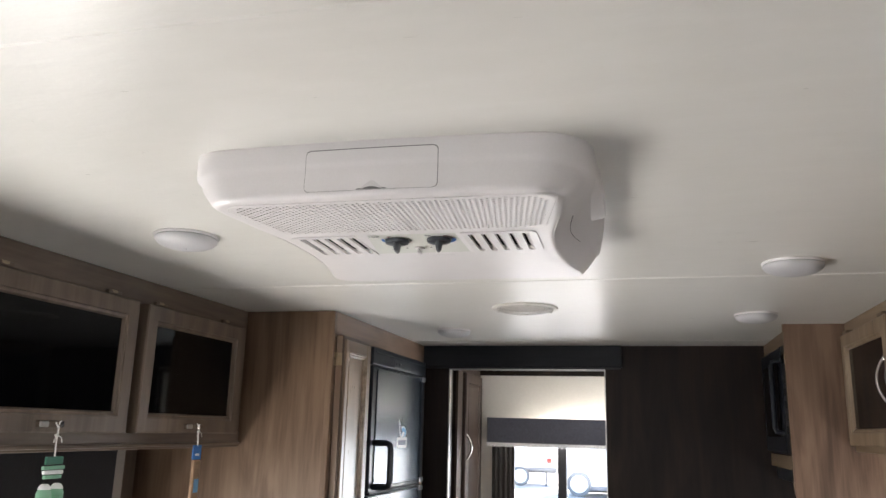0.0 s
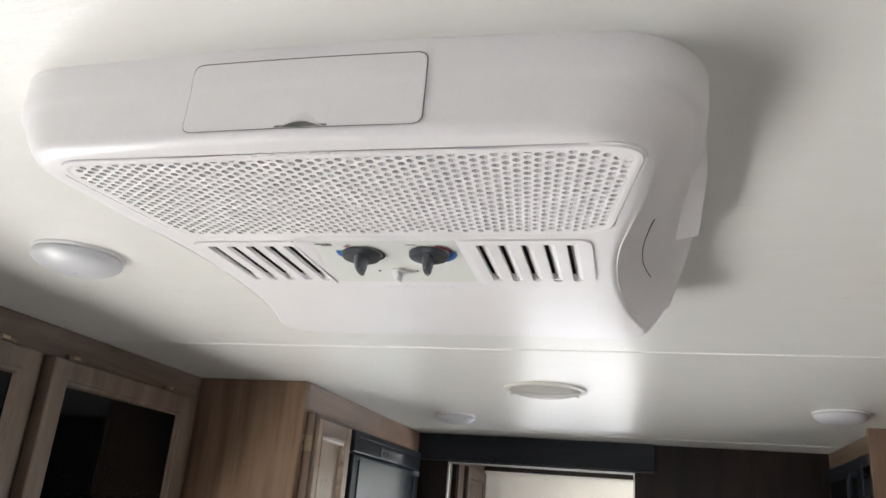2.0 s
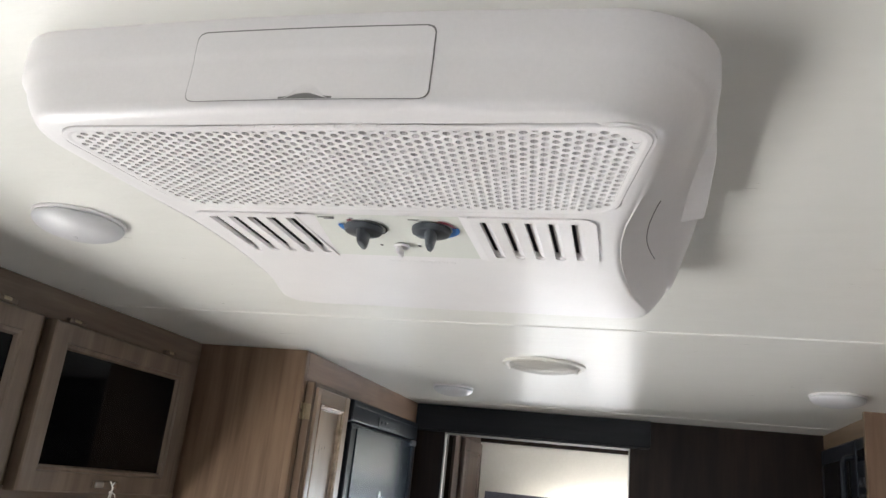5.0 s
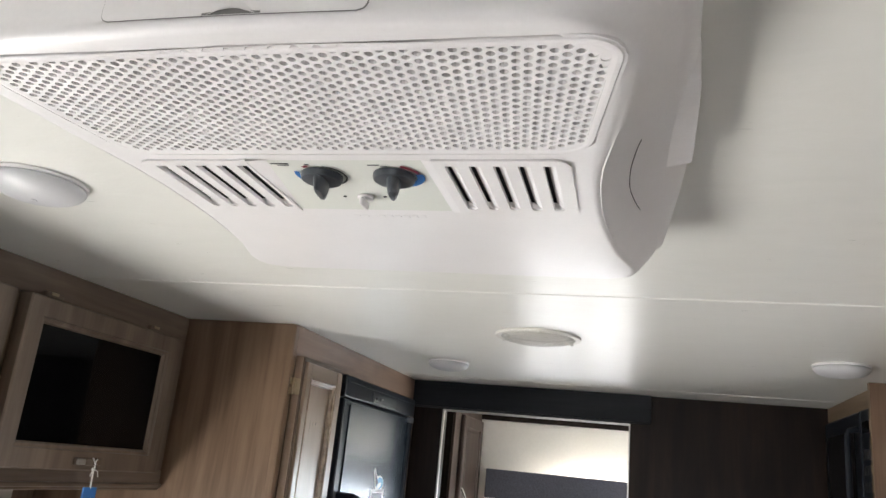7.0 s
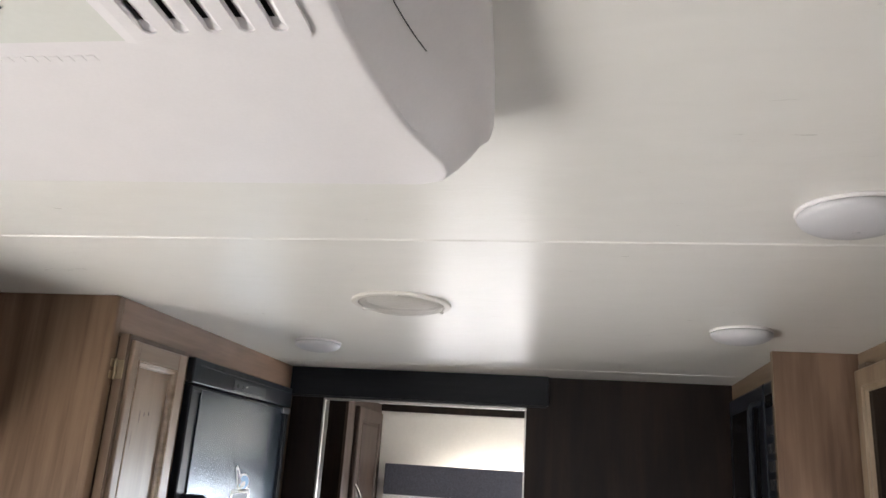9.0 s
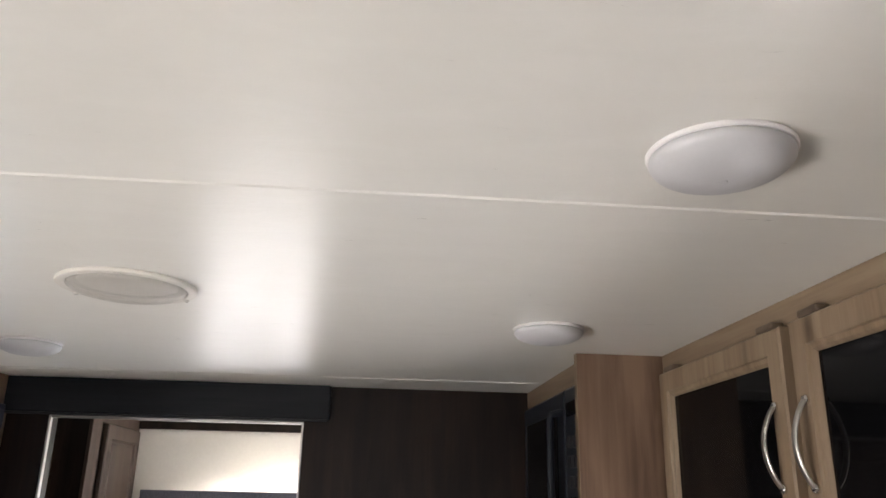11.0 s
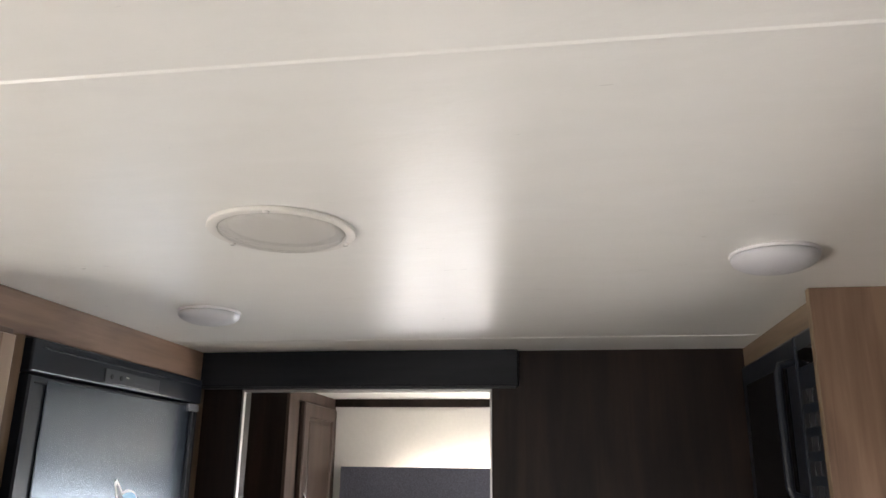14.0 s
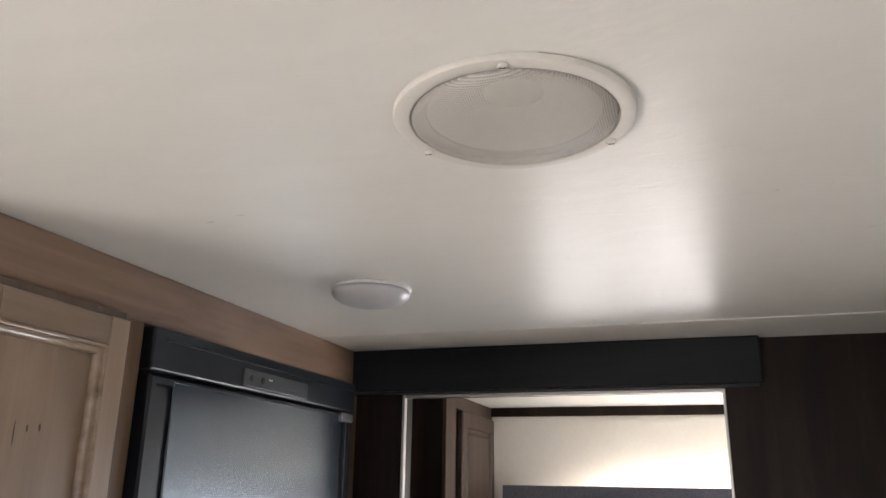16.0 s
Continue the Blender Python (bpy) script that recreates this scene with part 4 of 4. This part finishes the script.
for z0, z1 in ((DZ0, DZ0 + DW + 0.014), (DZ1 - DW - 0.014, DZ1 - 0.0115)):
    part("rail", one_box(PD - 0.012, PD - 0.0006, DY0 + DW, DY1 - DW, z0, z1, 0.0015, 1), PINE_H, leaf)
# rounded bead and cove round the sunk panel
bead = [(DW, PD - 0.0100), (DW, PD - 0.0004)]
bead += [(DW + 0.0022 - 0.0022 * math.cos(radians(30 * k)), PD - 0.0004 + 0.0016 * math.sin(radians(30 * k))) for k in range(1, 7)]
bead += [(DW + 0.0048, PD - 0.0030)] + [(DW + 0.0052 + 0.0078 * math.sin(radians(18 * k)), PD - 0.0030 - 0.0075 * (1 - math.cos(radians(18 * k)))) for k in range(1, 6)]
bead += [(DW + 0.0132, PD - 0.0118)]
smooth(part("moulding", rect_loops(bead, DY0, DY1, DZ0 + 0.014, DZ1 - 0.014, False), wood("varnished_moulding", (0.16, 0.112, 0.076), (0.28, 0.20, 0.14), (0.36, 0.275, 0.198), "y", rough=0.22, knots=False, spec=0.9), leaf, "glossy moulded bead round the panel"), 50)
for z in (1.851, 0.45):
    h = part("hinge", one_box(PF, PD - 0.010, 2.2665, 2.2698, z - 0.019, z + 0.019, 0.0008, 1), BRASS, leaf, "small brass-toned hinge")
    part("barrel", lathe([(0.0020, z - 0.021), (0.0036, z - 0.019), (0.0036, z + 0.019), (0.0020, z + 0.021)], (PF + 0.0050, 2.2640, 0), 14), BRASS, leaf)
    for dz in (-0.012, 0.012):
        part("hinge_leaf", one_box(PF + 0.001, PF + 0.003, 2.2505, 2.262, z + dz - 0.008, z + dz + 0.008, 0.001, 1), BRASS, leaf)

# small knots and a dark streak in the sunk panel
KNOT = wood("dark_knot", (0.05, 0.032, 0.02), (0.075, 0.05, 0.034), (0.10, 0.07, 0.05), "z", knots=False)
for y, z, w, h in ((2.377, 1.770, 0.0016, 0.0045), (2.394, 1.772, 0.0016, 0.0045), (2.360, 1.764, 0.0010, 0.0150), (2.340, 1.715, 0.0007, 0.0200)):
    bm = bmesh.new()
    ring = [bm.verts.new((PD - 0.0116, y + w * math.cos(2 * math.pi * k / 14) + 0.0003 * math.sin(5 * k), z + h * math.sin(2 * math.pi * k / 14))) for k in range(14)]
    bm.faces.new(ring)
    part("knot", bm, KNOT, leaf)

# ---- fridge ----
STEEL_GREY = plain("hinge_steel", (0.22, 0.23, 0.25), 0.4, metal=0.7)
FX = -0.829
fridge = thing("fridge", (-1.15, 2.90, 0.42), "glossy black built-in fridge with a textured door panel", "fridge")
part("body", one_box(-1.46, PF - 0.02, 2.568, 3.238, 0.42, 1.922), FRIDGE_BLACK, fridge)
vent = part("top_trim", one_box(PF - 0.02, FX, 2.568, 3.238, 1.861, 1.9225, 0.004, 3), FRIDGE_BLACK, fridge, "black top control trim")
part("ridge", one_box(FX - 0.001, FX + 0.0025, 2.595, 3.225, 1.9055, 1.9085, 0.001, 1), FRIDGE_BLACK, vent)
part("control_strip", one_box(FX - 0.001, FX + 0.003, 2.795, 3.015, 1.8675, 1.8965, 0.0014), plain("control_strip_grey", (0.035, 0.038, 0.043), 0.4), vent, "charcoal control strip")
for y in (2.818, 2.853):
    part("button", lathe([(0.0055, FX + 0.002), (0.0055, FX + 0.0042), (0.004, FX + 0.0050), (0.0004, FX + 0.0050)], (0, y, 1.8815), 16, "x"), SLOT_DARK, vent)
part("legend", one_box(FX + 0.003, FX + 0.0034, 2.872, 2.884, 1.884, 1.887), NICKEL, vent)
part("legend", one_box(FX + 0.003, FX + 0.0034, 2.905, 2.985, 1.8765, 1.8785), KNOB_GREY, vent)
for z0, z1 in ((1.432, 1.857), (0.46, 1.420)):
    d = part("door", rect_loops([(0, PF - 0.019), (0, FX - 0.004), (0.003, FX), (0.012, FX), (0.015, FX - 0.004), (0.020, FX - 0.004)], 2.572, 3.225, z0, z1, True), FRIDGE_BLACK, fridge, "black fridge door with a slim surround")
    part("door_panel", one_box(FX - 0.0045, FX + 0.0005, 2.622, 3.178, z0 + 0.014, z1 - 0.006, 0.0015, 2), FRIDGE_SHEEN, d, "shiny grained black panel")
    part("edge_strip", one_box(FX - 0.003, FX + 0.0035, 3.188, 3.193, z0 + 0.01, z1 - 0.012), KNOB_GREY, d)
    for z in (z1 - 0.008, z0 + 0.012):
        part("hinge", one_box(FX - 0.002, FX + 0.008, 3.160, 3.214, z - 0.010, z + 0.008, 0.002), STEEL_GREY, d, "grey metal hinge bracket")
    hz0, hz1 = (1.450, 1.595) if z0 > 1 else (1.22, 1.40)
    hx = FX + 0.062
    part("handle", tube([(FX - 0.003, 2.612, hz1), (FX + 0.045, 2.612, hz1), (hx - 0.004, 2.612, hz1 - 0.006), (hx, 2.612, hz1 - 0.022), (hx, 2.612, hz0 + 0.022), (hx - 0.004, 2.612, hz0 + 0.006), (FX + 0.045, 2.612, hz0), (FX - 0.003, 2.612, hz0)], 0.0105, 12), FRIDGE_BLACK, d, "chunky black loop handle")
part("gasket", one_box(PF - 0.018, FX - 0.006, 2.600, 3.205, 1.421, 1.431), SLOT_DARK, fridge)

# bird sticker on the fridge door, as plain shapes
sticker = thing("sticker", (FX + 0.0007, 2.925, 1.60), "white and blue bird-shaped sticker on the fridge door", "sticker")


def flat_shape(points, x, thick=0.0005):
    bm = bmesh.new()
    a = [bm.verts.new((x, y, z)) for y, z in points]
    b = [bm.verts.new((x + thick, y, z)) for y, z in points]
    bm.faces.new(a), bm.faces.new(b)
    for k in range(len(points)):
        q = (k + 1) % len(points)
        bm.faces.new((a[k], a[q], b[q], b[k]))
    return bm


def oval(cy, cz, ry, rz, lean=0.0, steps=24):
    out = []
    for k in range(steps):
        a = 2 * math.pi * k / steps
        u, v = ry * math.cos(a), rz * math.sin(a)
        out.append((cy + u * math.cos(lean) - v * math.sin(lean), cz + u * math.sin(lean) + v * math.cos(lean)))
    return out


SXF = FX + 0.0007
part("card", one_box(SXF, SXF + 0.0006, 2.866, 2.988, 1.572, 1.6125, 0.0002, 1), WHITE_STICKER, sticker)
part("body_outline", flat_shape(oval(2.938, 1.630, 0.040, 0.0245), SXF + 0.0001), WHITE_STICKER, sticker)
part("wing_outline", flat_shape([(2.903, 1.6165), (2.880, 1.668), (2.889, 1.676), (2.917, 1.650), (2.945, 1.640)], SXF + 0.0002), WHITE_STICKER, sticker)
part("body_blue", flat_shape(oval(2.942, 1.631, 0.032, 0.0180), SXF + 0.0008), BLUE_STICKER, sticker)
part("breast", flat_shape(oval(2.936, 1.624, 0.017, 0.0085, 0.3), SXF + 0.0014), WHITE_STICKER, sticker)
part("wing_dark", flat_shape([(2.908, 1.622), (2.889, 1.661), (2.891, 1.667), (2.913, 1.645), (2.925, 1.632)], SXF + 0.0012), NAVY_STICKER, sticker)
part("dark_band", one_box(SXF + 0.0006, SXF + 0.0010, 2.880, 2.976, 1.584, 1.602, 0.0001, 1), NAVY_STICKER, sticker)

# ---- right side: microwave cabinet, divider panel, glass cabinet ----
RF, RD = 0.690, 0.667
divider = thing("divider_panel", (0.76, 2.655, 1.47), "brown wood-grain divider panel beside the microwave", "panel")
bm = bmesh.new()
outline = [(0.513, C - 0.0006), (0.9995, C - 0.0006), (0.9995, 1.44), (0.565, 1.44)] + [(0.565 - 0.052 * math.sin(radians(90 * k / 8)), 1.492 - 0.052 * math.cos(radians(90 * k / 8))) for k in range(1, 9)]
a = [bm.verts.new((x, 2.646, z)) for x, z in outline]
b = [bm.verts.new((x, 2.664, z)) for x, z in outline]
bm.faces.new(a), bm.faces.new(b)
for k in range(len(outline)):
    q = (k + 1) % len(outline)
    bm.faces.new((a[k], a[q], b[q], b[k]))
part("panel", bm, DIVIDER_WOOD, divider)
part("edge_band", one_box(0.5118, 0.5132, 2.6465, 2.6635, 1.495, C - 0.001), MAPLE_V, divider)

oven = thing("microwave_cabinet", (0.77, 2.98, 1.53), "wood cabinet frame around a built-in microwave", "cabinet")
part("top_rail", one_box(0.541, 0.9995, 2.6645, 3.2875, 1.953, C - 0.0006, 0.001), MAPLE_H, oven)
part("end_stile", one_box(0.541, 0.9995, 3.243, 3.2875, 1.60, 1.953, 0.001), MAPLE_V, oven)
part("bottom_rail", one_box(0.541, 0.9995, 2.6645, 3.2875, 1.545, 1.590, 0.001), MAPLE_H, oven)
part("underside", one_box(0.56, 0.9995, 2.6645, 3.2875, 1.500, 1.545, 0.004), FRIDGE_BLACK, oven, "black hood underside")
BUTTON_BLACK = plain("button_black", (0.022, 0.022, 0.024), 0.5, spec=0.3)
mw = thing("microwave", (0.77, 2.95, 1.592), "black built-in microwave oven with a dark glass door", "microwave")
part("body", one_box(0.545, 0.98, 2.668, 3.241, 1.592, 1.951, 0.002), FRIDGE_BLACK, mw)
d = part("door", one_box(0.522, 0.545, 2.80, 3.236, 1.600, 1.946, 0.006, 3), FRIDGE_BLACK, mw)
part("door_glass", one_box(0.5195, 0.5222, 2.86, 3.19, 1.650, 1.900, 0.001, 1), BLACK_GLASS, d)
part("control_face", one_box(0.523, 0.545, 2.672, 2.796, 1.600, 1.946, 0.005, 3), FRIDGE_BLACK, mw)
part("display", one_box(0.5215, 0.5232, 2.690, 2.780, 1.885, 1.915, 0.0006, 1), BLACK_GLASS, mw)
for j in range(5):
    for i in range(3):
        part("button", one_box(0.5215, 0.5232, 2.690 + 0.032 * i, 2.714 + 0.032 * i, 1.660 + 0.04 * j, 1.684 + 0.04 * j, 0.0006, 1), BUTTON_BLACK, mw)
part("handle", tube([(0.522, 2.815, 1.90), (0.498, 2.815, 1.893), (0.494, 2.815, 1.88), (0.494, 2.815, 1.68), (0.498, 2.815, 1.667), (0.522, 2.815, 1.66)], 0.008, 10), FRIDGE_BLACK, d)

right = thing("kitchen_cabinet", (0.84, 2.1, 1.613), "light natural wood kitchen cabinet with dark glass doors", "cabinet")
part("body", one_box(RF + 0.018, 0.9995, 0.75, 2.6455, 1.615, 1.9990), MAPLE_V, right)
part("top_rail", one_box(RF, RF + 0.018, 0.75, 2.6455, 1.950, C - 0.0006, 0.001), MAPLE_H, right)
part("bottom_rail", one_box(RF, RF + 0.018, 0.75, 2.6455, 1.612, 1.650, 0.002), MAPLE_H, right)
for y0, y1 in ((2.590, 2.6455), (2.115, 2.165), (1.60, 1.655), (0.75, 0.80)):
    part("stile", one_box(RF + 0.0005, RF + 0.018, y0, y1, 1.650, 1.950), MAPLE_V, right)
for y0, y1, hy in ((2.148, 2.610, 2.176), (1.640, 2.122, 2.096)):
    leaf = glass_door(right, RF - 0.001, RD, y0, y1, 1.630, 1.956, 0.048, MAPLE_V)
    arc = []
    for k in range(17):
        f = k / 16
        arc.append((RD - 0.003 - 0.020 * math.sin(math.pi * f) ** 0.8, hy, 1.848 - 0.110 * f))
    smooth(part("handle", tube(arc, 0.0058, 12, 0.5), NICKEL, leaf, "bowed chrome pull handle"), 60)
    for z in (1.848, 1.738):
        part("handle_foot", lathe([(0.0065, RD), (0.0065, RD - 0.003), (0.0045, RD - 0.006)], (0, hy, z), 16, "x"), CHROME, leaf)
    for y in (y0 + 0.045, y1 - 0.045):
        part("hinge", one_box(RD + 0.002, RF - 0.0005, y - 0.024, y + 0.024, 1.9565, 1.967, 0.003), BRONZE, leaf, "small dark bronze hinge")

# ---- bedroom beyond the doorway ----
wardrobe = thing("wardrobe", (-1.18, 4.3, 0.0), "taupe wood wardrobe with a tall panelled door", "wardrobe")
part("side_panel", one_box(-1.4995, -0.884, 4.020, 4.036, 0.0, 1.999), ESPRESSO, wardrobe, "dark espresso side panel")
part("front_stile", one_box(-0.900, -0.872, 4.0205, 4.125, 0.0, 1.999, 0.002), WARDROBE_WOOD, wardrobe)
part("top_rail", one_box(-0.900, -0.874, 4.125, 4.5995, 1.955, 1.999, 0.001), WARDROBE_WOOD, wardrobe)
part("end_stile", one_box(-0.900, -0.874, 4.545, 4.5995, 0.0, 1.955, 0.001), WARDROBE_WOOD, wardrobe)
part("inner", one_box(-1.4995, -0.902, 4.037, 4.5995, 0.0, 1.998), ESPRESSO, wardrobe)
leaf = part("door", rect_loops([(0, -0.873), (0, -0.857), (0.004, -0.853), (0.050, -0.853), (0.055, -0.860), (0.062, -0.861), (0.074, -0.856), (0.078, -0.856)], 4.140, 4.548, 0.12, 1.950, True), WARDROBE_WOOD, wardrobe, "panelled wardrobe door")
smooth(part("handle", tube([(-0.855 + 0.028 * math.sin(math.pi * k / 12), 4.170, 1.62 - 0.13 * k / 12) for k in range(13)], 0.005, 8), CHROME, leaf, "bowed chrome pull handle"), 60)

val = thing("window_valance", (-0.3, 4.54, 1.555), "slate grey fabric window valance with a white fringe", "valance")
part("front_board", one_box(-0.812, 0.42, 4.500, 4.512, 1.578, 1.720, 0.003), VALANCE, val)
part("lining", one_box(-0.800, 0.408, 4.5125, 4.5155, 1.582, 1.716), LINING, val, "pale lining on the back")
for x0 in (-0.812, 0.409):
    part("return", one_box(x0, x0 + 0.011, 4.5125, 4.5995, 1.578, 1.720, 0.002), VALANCE, val)
random.seed(4)
bm = bmesh.new()
x = -0.812
while x < 0.42:
    w = random.uniform(0.0035, 0.0060)
    box(bm, x, x + w * 0.9, 4.4985, 4.5045, 1.556 + random.uniform(0, 0.008), 1.581)
    x += w
tagged(part("fringe", bm, FRINGE, val, "white tasselled fringe"), kind="stuff")

curtain = thing("curtain", (-0.735, 4.56, 0.9), "dark grey-brown curtain panel beside the bedroom window", "curtain")
bm = bmesh.new()
cols = 22
top = [bm.verts.new((-0.792 + 0.132 * k / cols, 4.565 + 0.003 * math.sin(k * 1.35), 1.66)) for k in range(cols + 1)]
low = [bm.verts.new((-0.792 + 0.132 * k / cols, 4.566 + 0.004 * math.sin(k * 1.35 + 0.3), 0.90)) for k in range(cols + 1)]
for k in range(cols):
    bm.faces.new((top[k], top[k + 1], low[k + 1], low[k]))
ob = smooth(part("cloth", bm, CURTAIN, curtain), 80)
mod = ob.modifiers.new("thick", "SOLIDIFY")
mod.thickness = 0.003

window = tagged(new("window_1"), "dark-framed sliding bedroom window", "window", kind="structure")
window.location = (-0.2, 4.63, 0.95)
DARK_FRAME = plain("dark_window_frame", (0.03, 0.03, 0.034), 0.45)
for x0, x1, z0, z1 in ((-0.72, -0.672, 0.95, 1.70), (0.712, 0.76, 0.95, 1.70), (-0.672, 0.712, 0.95, 1.0), (-0.672, 0.712, 1.655, 1.70), (-0.418, -0.368, 1.0, 1.655)):
    part("window_frame", one_box(x0, x1, 4.605, 4.655, z0, z1, 0.004), DARK_FRAME, window)
for x0, x1, y in ((-0.672, -0.418, 4.628), (-0.368, 0.712, 4.636)):
    pane = part("pane", one_box(x0, x1, y, y + 0.003, 1.0, 1.655), PANE, window)
    pane.visible_shadow = False

# ---- outdoors ----
GZ = -0.62
structure("ground", one_box(-900, 900, -900, 900, GZ - 0.3, GZ), GRAVEL, "pale sunlit gravel of the parking lot", "ground")


def trailer(x, y, length, wheels, lamp, low, r, label):
    """A white caravan standing side on, with wheels, skirt, windows, door and a tail lamp."""
    ob = thing("travel_trailer", (x + length / 2, y + 1.2, GZ), label, "trailer", "parked trailers")
    part("body", one_box(x, x + length, y, y + 2.4, GZ + low, GZ + 3.2, 0.14, 4), RV_WHITE, ob)
    part("skirt", one_box(x + 0.1, x + length - 0.1, y + 0.02, y + 2.3, GZ + low - 0.08, GZ + low + 0.12, 0.02), SKIRT_GREY, ob)
    part("chassis", one_box(x + 0.2, x + length - 0.2, y + 0.7, y + 1.7, GZ + low - 0.2, GZ + low - 0.08, 0.02), SKIRT_GREY, ob)
    for cx in wheels:
        part("fender", one_box(cx - r - 0.1, cx + r + 0.1, y - 0.05, y + 0.06, GZ + 2 * r - 0.04, GZ + 2 * r + 0.12, 0.04), RV_WHITE, ob)
        tyre = smooth(part("tyre", lathe([(0.7 * r, y - 0.03), (0.95 * r, y - 0.06), (r, y - 0.02), (r, y + 0.18), (0.7 * r, y + 0.2)], (cx, 0, GZ + r + 0.001), 32, "y"), RUBBER, ob), 40)
        part("rim", lathe([(0.71 * r, y - 0.042), (0.58 * r, y - 0.055), (0.3 * r, y - 0.06), (0.09 * r, y - 0.065)], (cx, 0, GZ + r + 0.001), 24, "y"), RV_WHITE, tyre, "white wheel rim")
    for f in (0.12, 0.55):
        part("window", one_box(x + length * f, x + length * f + 0.9, y - 0.015, y + 0.05, GZ + 1.7, GZ + 2.35, 0.02), BLACK_GLASS, ob)
    part("door", one_box(x + length * 0.34, x + length * 0.34 + 0.68, y - 0.02, y + 0.04, GZ + 0.80, GZ + 2.55, 0.01), RV_WHITE, ob)
    part("tail_lamp", one_box(lamp - 0.10, lamp + 0.10, y - 0.03, y + 0.03, GZ + 0.97, GZ + 1.17, 0.02), TAIL_RED, ob)
    for f in (0.08, 0.92):
        jx = x + length * f
        part("jack", one_box(jx, jx + 0.08, y + 0.3, y + 0.38, GZ, GZ + low, 0.01), RUBBER, ob)
    return ob


SKIRT_GREY = plain("skirt_grey", (0.22, 0.22, 0.23), 0.5)
trailer(-11.4, 34.0, 7.8, (-5.25, -6.2), -4.01, 0.72, 0.40, "white travel trailer parked outside the window")
trailer(-2.95, 29.5, 8.2, (-2.39, 1.9), 4.9, 0.32, 0.44, "white trailer with white wheels parked beside another")
